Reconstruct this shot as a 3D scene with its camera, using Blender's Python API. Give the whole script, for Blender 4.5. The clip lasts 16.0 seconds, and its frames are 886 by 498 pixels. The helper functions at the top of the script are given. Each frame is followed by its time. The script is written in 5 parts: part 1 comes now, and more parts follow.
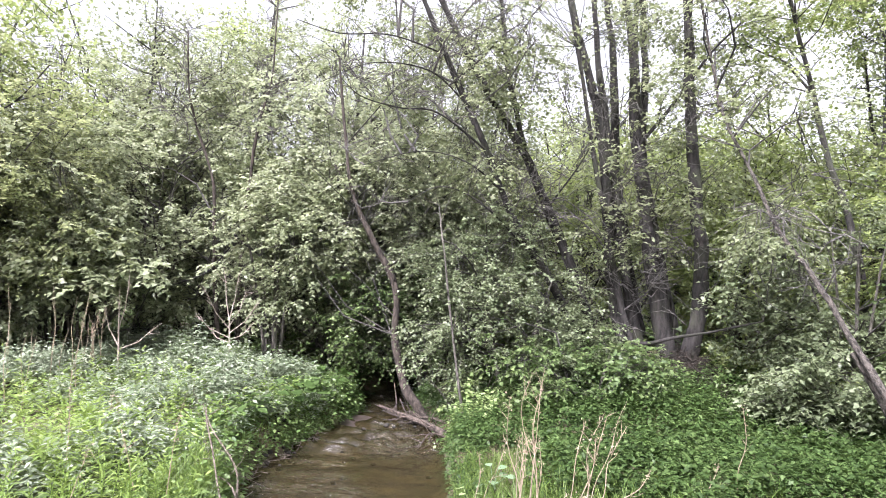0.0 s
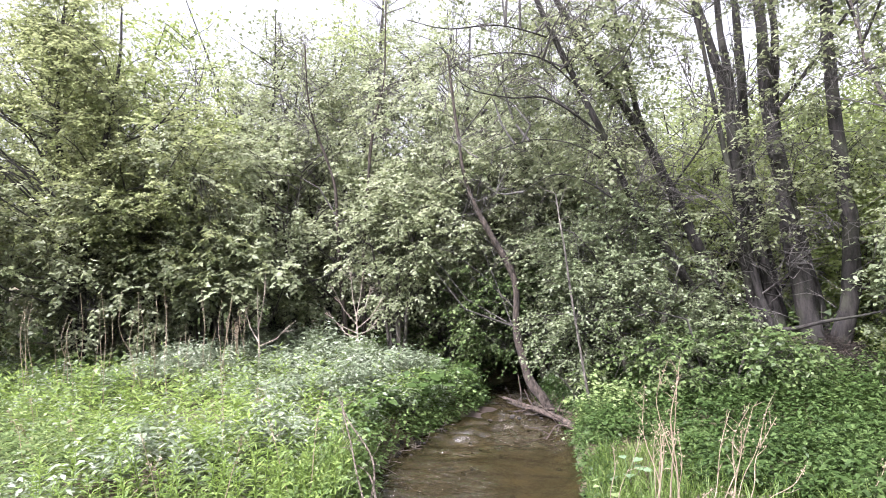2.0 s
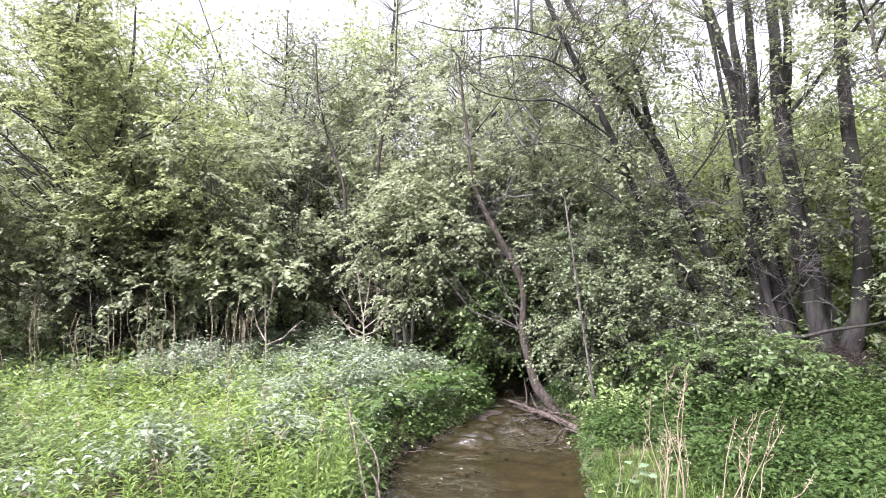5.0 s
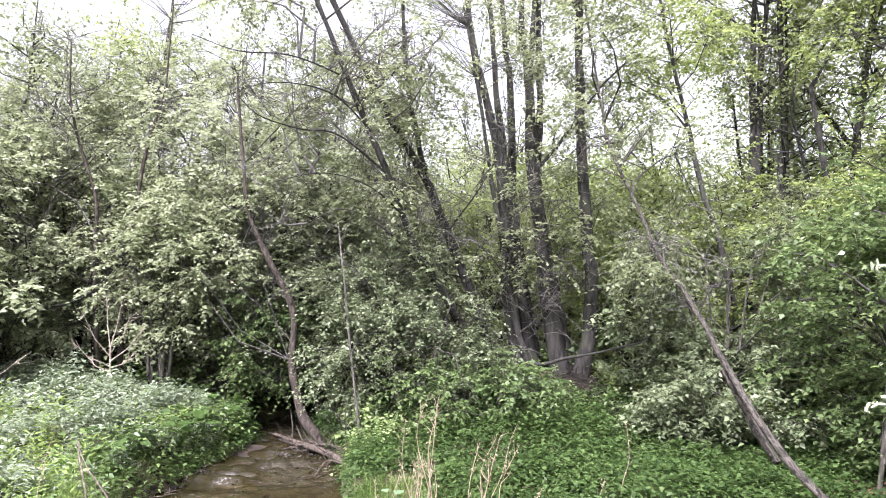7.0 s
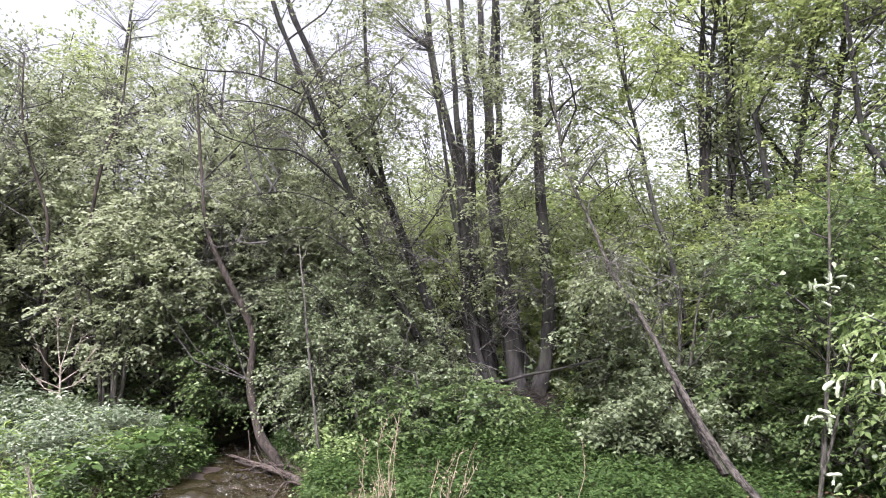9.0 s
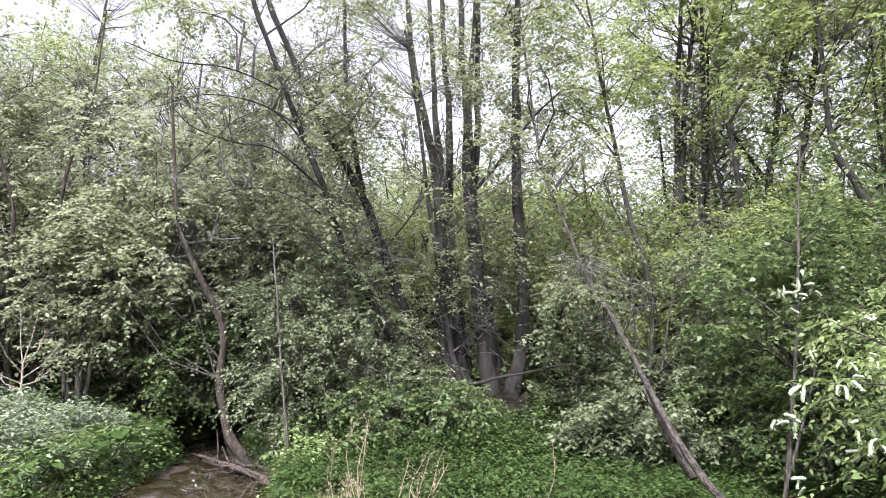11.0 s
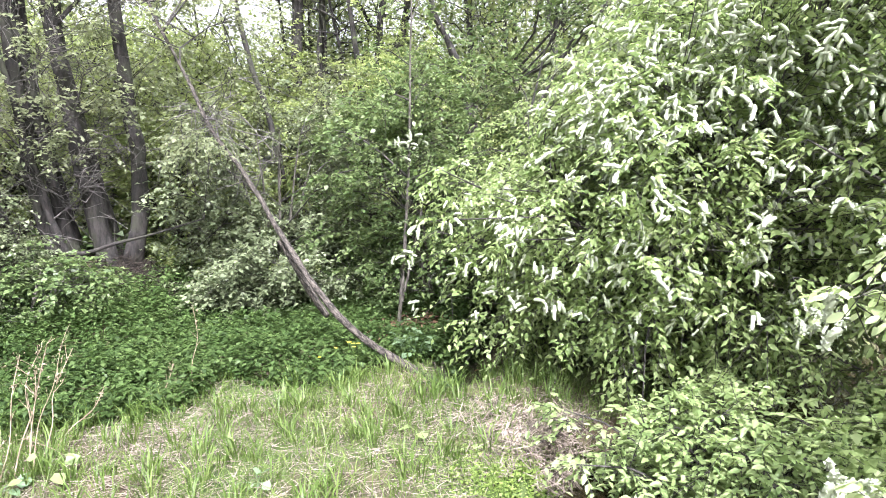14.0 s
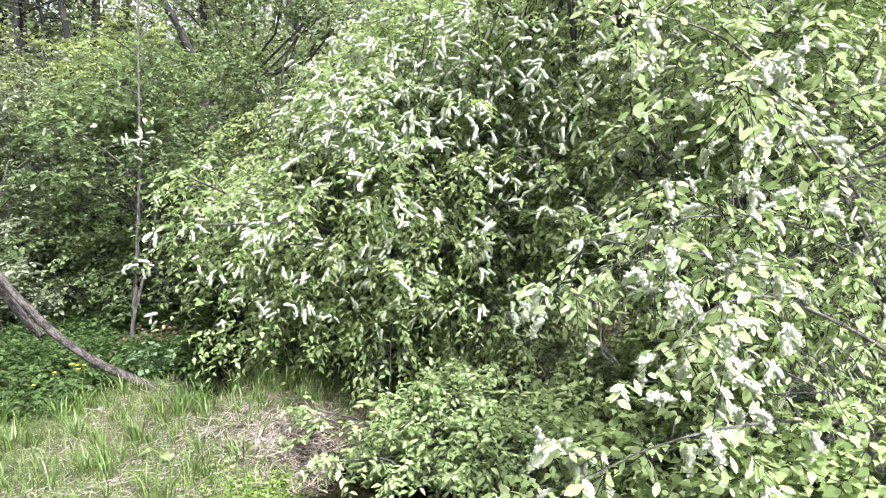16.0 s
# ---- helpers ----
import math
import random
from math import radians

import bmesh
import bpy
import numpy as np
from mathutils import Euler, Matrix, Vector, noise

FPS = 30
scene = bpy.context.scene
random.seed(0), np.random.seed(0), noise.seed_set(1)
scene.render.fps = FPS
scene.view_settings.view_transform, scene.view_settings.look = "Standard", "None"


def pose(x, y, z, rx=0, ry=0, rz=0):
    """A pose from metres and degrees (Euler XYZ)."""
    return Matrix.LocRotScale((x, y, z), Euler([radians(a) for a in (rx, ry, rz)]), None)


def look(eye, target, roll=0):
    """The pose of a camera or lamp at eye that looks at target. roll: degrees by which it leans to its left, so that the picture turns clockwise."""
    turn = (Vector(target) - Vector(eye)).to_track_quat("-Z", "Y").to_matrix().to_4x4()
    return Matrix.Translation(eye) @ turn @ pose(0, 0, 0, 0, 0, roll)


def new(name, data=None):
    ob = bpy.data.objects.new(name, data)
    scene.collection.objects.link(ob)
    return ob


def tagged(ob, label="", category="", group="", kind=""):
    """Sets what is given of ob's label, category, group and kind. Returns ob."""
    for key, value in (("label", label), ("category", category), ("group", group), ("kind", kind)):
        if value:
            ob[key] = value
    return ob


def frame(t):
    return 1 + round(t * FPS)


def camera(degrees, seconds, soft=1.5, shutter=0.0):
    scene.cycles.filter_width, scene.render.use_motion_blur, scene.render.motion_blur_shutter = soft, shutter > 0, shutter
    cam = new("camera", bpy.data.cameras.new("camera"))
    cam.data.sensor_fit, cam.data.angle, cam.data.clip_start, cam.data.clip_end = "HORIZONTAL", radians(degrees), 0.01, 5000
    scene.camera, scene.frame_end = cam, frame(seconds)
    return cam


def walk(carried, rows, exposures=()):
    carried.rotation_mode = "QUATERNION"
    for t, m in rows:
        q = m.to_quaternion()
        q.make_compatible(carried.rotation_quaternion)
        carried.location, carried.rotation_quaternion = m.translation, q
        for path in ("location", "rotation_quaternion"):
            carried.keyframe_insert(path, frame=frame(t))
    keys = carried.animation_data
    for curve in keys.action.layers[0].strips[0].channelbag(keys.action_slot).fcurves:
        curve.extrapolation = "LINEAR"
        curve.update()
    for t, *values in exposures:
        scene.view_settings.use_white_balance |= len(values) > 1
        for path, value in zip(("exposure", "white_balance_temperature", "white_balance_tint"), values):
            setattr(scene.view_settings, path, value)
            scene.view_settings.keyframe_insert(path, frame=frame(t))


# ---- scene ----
cam = camera(70.27, 16.0, soft=1.0)
PATH = [
    (0.0, look((0.008, 0.012, 1.689), (0.008, 5.009, 1.856), 0.92)),
    (0.5, look((-0.012, 0.006, 1.688), (-0.311, 4.993, 1.898), 0.07)),
    (1.0, look((-0.032, 0.058, 1.661), (-0.642, 5.021, 1.621), -0.06)),
    (1.5, look((-0.032, 0.064, 1.648), (-0.721, 5.015, 1.533), -0.04)),
    (2.0, look((-0.048, 0.024, 1.670), (-0.942, 4.942, 1.789), -1.56)),
    (2.5, look((-0.059, 0.013, 1.668), (-0.977, 4.925, 1.838), -1.59)),
    (3.0, look((-0.059, 0.002, 1.674), (-0.980, 4.913, 1.872), -0.82)),
    (5.5, look((-0.045, 0.049, 1.658), (-0.999, 4.956, 1.739), -0.71)),
    (6.0, look((-0.029, 0.098, 1.648), (-0.710, 5.051, 1.548), -1.38)),
    (6.5, look((0.007, 0.041, 1.671), (-0.090, 5.037, 1.862), -1.37)),
    (7.0, look((0.054, -0.015, 1.691), (0.809, 4.914, 2.052), 0.85)),
    (7.5, look((0.032, -0.058, 1.698), (1.100, 4.809, 2.115), 1.77)),
    (8.0, look((0.037, -0.086, 1.705), (1.058, 4.787, 2.162), 0.25)),
    (8.5, look((0.041, -0.099, 1.706), (1.048, 4.777, 2.171), 0.54)),
    (9.0, look((0.033, -0.110, 1.708), (1.094, 4.750, 2.208), 0.70)),
    (11.3, look((0.059, -0.084, 1.687), (1.300, 4.732, 2.210), 1.73)),
    (11.5, look((0.055, -0.081, 1.689), (1.275, 4.741, 2.198), 1.74)),
    (12.0, look((0.077, -0.055, 1.692), (1.528, 4.718, 2.037), 1.88)),
    (12.5, look((0.077, -0.016, 1.688), (2.118, 4.547, 1.803), -0.03)),
    (13.0, look((0.067, 0.010, 1.697), (2.635, 4.300, 1.629), -1.12)),
    (13.5, look((0.070, 0.059, 1.717), (3.152, 3.964, 1.223), -1.43)),
    (14.0, look((-0.002, 0.048, 1.738), (3.679, 3.369, 1.090), -0.87)),
    (14.5, look((-0.029, 0.054, 1.749), (3.958, 2.977, 0.998), -1.02)),
    (15.0, look((-0.046, 0.040, 1.772), (4.275, 2.446, 1.038), -0.14)),
    (15.5, look((-0.115, 0.016, 1.781), (4.441, 1.960, 1.101), 0.55)),
    (16.0, look((-0.110, 0.010, 1.806), (4.576, 1.620, 1.135), 0.73)),
]
EXPOSURES = [(0.0, 1.65, 6100, 19), (3.0, 1.65, 6100, 19), (5.5, 1.64, 6100, 19), (6.5, 1.70, 6100, 19), (7.5, 1.55, 6100, 19), (9.0, 1.22, 6100, 19), (11.5, 1.25, 6100, 17), (12.0, 1.20, 6100, 17), (12.5, 1.14, 6100, 17), (13.0, 1.06, 6100, 17), (13.5, 1.65, 6100, 15), (14.3, 1.97, 6100, 15), (15.0, 1.98, 6100, 15), (16.0, 1.76, 6000, 15)]
walk(cam, PATH, EXPOSURES)

# ---- daylight: bright hazy sky and a veiled sun ----
SUN_EL, SUN_AZ = radians(55), radians(-146)     # azimuth from +y towards +x
world = bpy.data.worlds.new("hazy_sky")
scene.world = world
world.use_nodes = True
wn, wl = world.node_tree.nodes, world.node_tree.links
sky = wn.new("ShaderNodeTexSky")
sky.sky_type = 'NISHITA'
sky.sun_disc = False
sky.sun_elevation, sky.sun_rotation = SUN_EL, SUN_AZ
sky.air_density, sky.dust_density, sky.ozone_density = 1.0, 6.0, 1.0
pale = wn.new("ShaderNodeHueSaturation")
pale.inputs["Saturation"].default_value, pale.inputs["Value"].default_value = 0.12, 1.35
wl.new(sky.outputs[0], pale.inputs["Color"])
wl.new(pale.outputs[0], wn["Background"].inputs["Color"])
wn["Background"].inputs["Strength"].default_value = 0.125
sun = new("sun", bpy.data.lights.new("sun", 'SUN'))
sun.data.energy, sun.data.angle, sun.data.color = 3.5, radians(4), (1.0, 0.965, 0.95)
_sd = Vector((math.sin(SUN_AZ) * math.cos(SUN_EL), math.cos(SUN_AZ) * math.cos(SUN_EL), math.sin(SUN_EL)))
sun.matrix_world = look(_sd * 40, (0, 0, 0))


# ---- materials ----
def nodes_of(name):
    m = bpy.data.materials.new(name)
    m.use_nodes = True
    nt = m.node_tree
    return m, nt.nodes, nt.links, nt.nodes["Principled BSDF"]


def ramp(nodes, stops):
    r = nodes.new("ShaderNodeValToRGB")
    e = r.color_ramp.elements
    while len(e) < len(stops):
        e.new(0.5)
    for k, (p, c) in zip(e, stops):
        k.position, k.color = p, (*c, 1)
    return r


def noise_tex(nodes, links, scale, detail=4, rough=0.6, coords="Object"):
    tc = nodes.new("ShaderNodeTexCoord")
    n = nodes.new("ShaderNodeTexNoise")
    n.inputs["Scale"].default_value, n.inputs["Detail"].default_value, n.inputs["Roughness"].default_value = scale, detail, rough
    links.new(tc.outputs[coords], n.inputs["Vector"])
    return n


def leaf_material(name, dark, mid, pale, gloss=0.42, through_light=0.42, patch=0.8, sheen=0.45, dull=0.1):
    """Leaf: colour differs from leaf to leaf and in larger patches, light shines through, the skin is slightly waxy."""
    m, n, l, b = nodes_of(name)
    geo = n.new("ShaderNodeNewGeometry")
    grey = [tuple(c * (1 - dull) + dull * sum(k) / 3 for c in k) for k in (dark, mid, pale)]
    r = ramp(n, [(0.0, grey[0]), (0.55, grey[1]), (1.0, grey[2])])
    big = noise_tex(n, l, patch, 3)
    mix = n.new("ShaderNodeMath")
    mix.operation = 'MULTIPLY_ADD'
    l.new(big.outputs["Fac"], mix.inputs[0])
    mix.inputs[1].default_value = 0.9
    sub = n.new("ShaderNodeMath")
    sub.operation = 'MULTIPLY_ADD'
    l.new(geo.outputs["Random Per Island"], sub.inputs[0])
    sub.inputs[1].default_value, sub.inputs[2].default_value = 0.7, -0.28
    l.new(sub.outputs[0], mix.inputs[2])
    l.new(mix.outputs[0], r.inputs[0])
    l.new(r.outputs[0], b.inputs["Base Color"])
    b.inputs["Roughness"].default_value = gloss
    b.inputs["Specular IOR Level"].default_value = sheen
    tr = n.new("ShaderNodeBsdfTranslucent")
    glow = n.new("ShaderNodeHueSaturation")
    glow.inputs["Hue"].default_value, glow.inputs["Saturation"].default_value, glow.inputs["Value"].default_value = 0.49, 1.05, 1.3
    l.new(r.outputs[0], glow.inputs["Color"])
    l.new(glow.outputs[0], tr.inputs["Color"])
    ms = n.new("ShaderNodeMixShader")
    ms.inputs[0].default_value = through_light
    l.new(b.outputs[0], ms.inputs[1])
    l.new(tr.outputs[0], ms.inputs[2])
    l.new(ms.outputs[0], n["Material Output"].inputs["Surface"])
    return m


def bark_material(name, dark, light, scale=14, moss=None, grain=(1, 1, 0.25), sharp=(0.4, 0.62)):
    m, n, l, b = nodes_of(name)
    tc = n.new("ShaderNodeTexCoord")
    mp = n.new("ShaderNodeMapping")
    mp.inputs["Scale"].default_value = grain
    l.new(tc.outputs["Object"], mp.inputs["Vector"])
    f = n.new("ShaderNodeTexNoise")
    f.inputs["Scale"].default_value, f.inputs["Detail"].default_value, f.inputs["Roughness"].default_value = scale, 6, 0.7
    l.new(mp.outputs[0], f.inputs["Vector"])
    r = ramp(n, [(sharp[0], dark), (sharp[1], light)])
    l.new(f.outputs["Fac"], r.inputs[0])
    colour = r.outputs[0]
    if moss:
        g = noise_tex(n, l, 2.3, 5)
        gr = ramp(n, [(0.5, (0, 0, 0)), (0.68, (1, 1, 1))])
        l.new(g.outputs["Fac"], gr.inputs[0])
        mx = n.new("ShaderNodeMix")
        mx.data_type = 'RGBA'
        l.new(gr.outputs[0], mx.inputs[0])
        l.new(colour, mx.inputs[6])
        mx.inputs[7].default_value = (*moss, 1)
        colour = mx.outputs[2]
    l.new(colour, b.inputs["Base Color"])
    b.inputs["Roughness"].default_value = 0.9
    bp = n.new("ShaderNodeBump")
    bp.inputs["Strength"].default_value, bp.inputs["Distance"].default_value = 1.0, 0.03
    l.new(f.outputs["Fac"], bp.inputs["Height"])
    l.new(bp.outputs[0], b.inputs["Normal"])
    return m


def plain_varied(name, a, c, rough=0.8, patch=3.0, island=True):
    m, n, l, b = nodes_of(name)
    r = ramp(n, [(0.15, a), (0.85, c)])
    if island:
        geo = n.new("ShaderNodeNewGeometry")
        l.new(geo.outputs["Random Per Island"], r.inputs[0])
    else:
        f = noise_tex(n, l, patch, 6)
        l.new(f.outputs["Fac"], r.inputs[0])
    l.new(r.outputs[0], b.inputs["Base Color"])
    b.inputs["Roughness"].default_value = rough
    return m


LEAF_ALDER = leaf_material("alder_leaf", (0.112, 0.148, 0.05), (0.22, 0.265, 0.104), (0.33, 0.37, 0.185), 0.45, 0.52, sheen=0.35, dull=0.34)
LEAF_STREAM = leaf_material("stream_shrub_leaf", (0.078, 0.11, 0.044), (0.165, 0.212, 0.088), (0.285, 0.335, 0.18), 0.42, 0.38, sheen=0.4, dull=0.28)
LEAF_PALE = leaf_material("pale_leaf", (0.15, 0.186, 0.082), (0.29, 0.336, 0.168), (0.43, 0.465, 0.3), 0.42, 0.54, sheen=0.4, dull=0.28)
LEAF_OLIVE = leaf_material("olive_leaf", (0.125, 0.158, 0.042), (0.24, 0.285, 0.085), (0.35, 0.39, 0.15), 0.45, 0.54, sheen=0.35, dull=0.34)
LEAF_BRIGHT = leaf_material("fresh_leaf", (0.125, 0.178, 0.04), (0.245, 0.315, 0.082), (0.37, 0.425, 0.16), 0.44, 0.5, sheen=0.35, dull=0.2)
# deep green, darkened further: some of the undergrowth's shade is in this colour
LEAF_DEEP = leaf_material("shade_darkened_leaf", (0.045, 0.08, 0.024), (0.105, 0.158, 0.05), (0.195, 0.255, 0.1), 0.42, 0.4, sheen=0.35)
LEAF_CHERRY = leaf_material("bird_cherry_leaf", (0.1, 0.16, 0.042), (0.245, 0.335, 0.11), (0.42, 0.5, 0.235), 0.38, 0.54, 0.8, 0.4, 0.12)
LEAF_CHERRY_YOUNG = leaf_material("young_cherry_leaf", (0.17, 0.25, 0.075), (0.33, 0.425, 0.17), (0.51, 0.58, 0.33), 0.4, 0.45, sheen=0.4)
LEAF_LIGHT = leaf_material("light_shrub_leaf", (0.12, 0.19, 0.06), (0.24, 0.325, 0.115), (0.39, 0.47, 0.22), 0.4, 0.4, sheen=0.4)
LEAF_HERB = leaf_material("bank_herb_leaf", (0.05, 0.1, 0.024), (0.12, 0.19, 0.05), (0.22, 0.3, 0.1), 0.42, 0.3, sheen=0.35)
LEAF_NETTLE = leaf_material("ground_elder_leaf", (0.085, 0.12, 0.062), (0.19, 0.238, 0.14), (0.42, 0.455, 0.36), 0.34, 0.25, 1.2, 0.6, 0.12)
LEAF_MEADOW = leaf_material("meadow_herb_leaf", (0.06, 0.108, 0.03), (0.132, 0.19, 0.056), (0.26, 0.315, 0.125), 0.42, 0.36, 1.6, 0.35)
LEAF_CARPET = leaf_material("carpet_leaf", (0.02, 0.04, 0.011), (0.048, 0.087, 0.021), (0.105, 0.158, 0.05), 0.5, 0.35, 1.0, 0.3, 0.05)
LEAF_WILLOWHERB = leaf_material("willowherb_leaf", (0.1, 0.165, 0.03), (0.185, 0.27, 0.055), (0.28, 0.365, 0.1), 0.45, 0.42, sheen=0.3)
LEAF_GREY = leaf_material("greyish_leaf", (0.08, 0.14, 0.075), (0.15, 0.23, 0.12), (0.24, 0.32, 0.19), 0.5, 0.25)
GRASS = leaf_material("grass_blade", (0.05, 0.09, 0.016), (0.11, 0.178, 0.033), (0.21, 0.275, 0.075), 0.45, 0.38, 1.5, 0.3)
STRAW = plain_varied("dry_straw", (0.1, 0.078, 0.062), (0.36, 0.3, 0.255), 0.75)
STALK = plain_varied("dry_stalk", (0.2, 0.15, 0.105), (0.36, 0.29, 0.215), 0.8, 9, False)
PETAL = plain_varied("white_petal", (0.29, 0.33, 0.22), (0.47, 0.5, 0.38), 0.6)
YELLOW = plain_varied("yellow_petal", (0.75, 0.55, 0.03), (0.85, 0.68, 0.06), 0.5)
BARK_ALDER = bark_material("alder_bark", (0.011, 0.0095, 0.009), (0.042, 0.036, 0.034), 22, (0.042, 0.044, 0.028))
BARK_GREY = bark_material("grey_bark", (0.04, 0.035, 0.031), (0.165, 0.148, 0.13), 24, (0.09, 0.09, 0.06))
BARK_BROWN = bark_material("brown_bark", (0.02, 0.015, 0.012), (0.075, 0.057, 0.047), 26)
TWIG = bark_material("twig_bark", (0.026, 0.023, 0.021), (0.085, 0.077, 0.071), 30)
DEAD_TWIG = bark_material("lichen_grey_twig", (0.05, 0.045, 0.042), (0.155, 0.142, 0.135), 30)
BARK_FALLEN = bark_material("weathered_bark", (0.013, 0.01, 0.008), (0.095, 0.08, 0.069), 60, None, (1, 0.22, 0.28), (0.42, 0.58))
BRUSHWOOD = bark_material("brushwood", (0.014, 0.01, 0.008), (0.055, 0.04, 0.031), 30)
DRIFTWOOD = bark_material("wet_driftwood", (0.03, 0.022, 0.018), (0.125, 0.095, 0.078), 26)
DEADWOOD = bark_material("dead_wood", (0.07, 0.053, 0.042), (0.2, 0.165, 0.135), 26)
BLEACHED = bark_material("bleached_stem", (0.2, 0.16, 0.135), (0.4, 0.34, 0.29), 30)


def ground_material():
    m, n, l, b = nodes_of("soil_and_moss")
    f = noise_tex(n, l, 5.0, 8, 0.7)
    big = noise_tex(n, l, 0.7, 4)
    r1 = ramp(n, [(0.3, (0.035, 0.026, 0.017)), (0.55, (0.085, 0.062, 0.04)), (0.8, (0.18, 0.14, 0.09))])
    r2 = ramp(n, [(0.3, (0.03, 0.05, 0.012)), (0.75, (0.08, 0.11, 0.03))])
    l.new(f.outputs["Fac"], r1.inputs[0])
    l.new(f.outputs["Fac"], r2.inputs[0])
    mask = ramp(n, [(0.42, (0, 0, 0)), (0.58, (1, 1, 1))])
    l.new(big.outputs["Fac"], mask.inputs[0])
    mx = n.new("ShaderNodeMix")
    mx.data_type = 'RGBA'
    l.new(mask.outputs[0], mx.inputs[0])
    l.new(r1.outputs[0], mx.inputs[6])
    l.new(r2.outputs[0], mx.inputs[7])
    geo = n.new("ShaderNodeNewGeometry")
    sep = n.new("ShaderNodeSeparateXYZ")
    l.new(geo.outputs["Position"], sep.inputs[0])
    low = n.new("ShaderNodeMapRange")
    low.inputs["From Min"].default_value, low.inputs["From Max"].default_value = -0.38, -0.46
    l.new(sep.outputs["Z"], low.inputs["Value"])
    bed = ramp(n, [(0.35, (0.026, 0.023, 0.014)), (0.65, (0.15, 0.125, 0.075))])
    l.new(f.outputs["Fac"], bed.inputs[0])
    mb = n.new("ShaderNodeMix")
    mb.data_type = 'RGBA'
    l.new(low.outputs[0], mb.inputs[0])
    l.new(mx.outputs[2], mb.inputs[6])
    l.new(bed.outputs[0], mb.inputs[7])
    l.new(mb.outputs[2], b.inputs["Base Color"])
    b.inputs["Roughness"].default_value = 0.95
    bp = n.new("ShaderNodeBump")
    bp.inputs["Strength"].default_value, bp.inputs["Distance"].default_value = 0.8, 0.04
    l.new(f.outputs["Fac"], bp.inputs["Height"])
    l.new(bp.outputs[0], b.inputs["Normal"])
    return m


def water_material():
    """Murky shallow water: some of the bed shows through, silt scatters, ripples mirror the sky."""
    m, n, l, b = nodes_of("brown_stream_water")
    clear = n.new("ShaderNodeBsdfTransparent")
    clear.inputs["Color"].default_value = (0.62, 0.54, 0.36, 1)
    silt = n.new("ShaderNodeBsdfDiffuse")
    silt.inputs["Color"].default_value = (0.042, 0.034, 0.017, 1)
    murk = n.new("ShaderNodeMixShader")
    murk.inputs[0].default_value = 0.38
    l.new(clear.outputs[0], murk.inputs[1])
    l.new(silt.outputs[0], murk.inputs[2])
    gl = n.new("ShaderNodeBsdfGlossy")
    gl.inputs["Roughness"].default_value = 0.03
    fr = n.new("ShaderNodeFresnel")
    fr.inputs["IOR"].default_value = 1.6
    tc = n.new("ShaderNodeTexCoord")
    mp = n.new("ShaderNodeMapping")
    mp.inputs["Rotation"].default_value = (0, 0, 0.25)
    mp.inputs["Scale"].default_value = (1.0, 1.25, 1)
    l.new(tc.outputs["Object"], mp.inputs["Vector"])
    calm = n.new("ShaderNodeTexNoise")
    calm.inputs["Scale"].default_value, calm.inputs["Detail"].default_value = 0.9, 3
    l.new(tc.outputs["Object"], calm.inputs["Vector"])
    amount = n.new("ShaderNodeMapRange")
    amount.inputs["From Min"].default_value, amount.inputs["From Max"].default_value = 0.4, 0.66
    amount.inputs["To Min"].default_value, amount.inputs["To Max"].default_value = 0.14, 1.0
    l.new(calm.outputs["Fac"], amount.inputs["Value"])
    last = None
    for scale, dist in ((7.0, 0.12), (17.0, 0.06)):
        w = n.new("ShaderNodeTexNoise")
        w.inputs["Scale"].default_value, w.inputs["Detail"].default_value, w.inputs["Distortion"].default_value = scale, 2, 1.2
        l.new(mp.outputs[0], w.inputs["Vector"])
        bp = n.new("ShaderNodeBump")
        bp.inputs["Distance"].default_value = dist
        l.new(amount.outputs[0], bp.inputs["Strength"])
        l.new(w.outputs["Fac"], bp.inputs["Height"])
        if last:
            l.new(last.outputs[0], bp.inputs["Normal"])
        last = bp
    l.new(last.outputs[0], gl.inputs["Normal"])
    l.new(last.outputs[0], fr.inputs["Normal"])
    ms = n.new("ShaderNodeMixShader")
    l.new(fr.outputs[0], ms.inputs[0])
    l.new(murk.outputs[0], ms.inputs[1])
    l.new(gl.outputs[0], ms.inputs[2])
    l.new(ms.outputs[0], n["Material Output"].inputs["Surface"])
    return m


SOIL = ground_material()
WATER = water_material()
SAND = plain_varied("wet_mud", (0.014, 0.01, 0.008), (0.05, 0.035, 0.028), 0.7, 14, False)
STONE = plain_varied("stream_stone", (0.009, 0.008, 0.006), (0.035, 0.029, 0.023), 0.9, 12, False)

# ---- mesh building ----
rng = np.random.default_rng(7)


def unit(v):
    return v / (np.linalg.norm(v, axis=-1, keepdims=True) + 1e-9)


def mesh_of(name, V, F, material, smooth=False):
    """A mesh of alike polygons: V (n, 3), F (m, k)."""
    me = bpy.data.meshes.new(name)
    V, F = np.asarray(V, np.float32).reshape(-1, 3), np.asarray(F, np.int32)
    k = F.shape[1]
    me.vertices.add(len(V))
    me.vertices.foreach_set("co", V.ravel())
    me.loops.add(F.size)
    me.loops.foreach_set("vertex_index", F.ravel())
    me.polygons.add(len(F))
    me.polygons.foreach_set("loop_start", np.arange(0, F.size, k, dtype=np.int32))
    if smooth:
        me.polygons.foreach_set("use_smooth", np.ones(len(F), dtype=bool))
    me.update(calc_edges=True)
    me.materials.append(material)
    return me


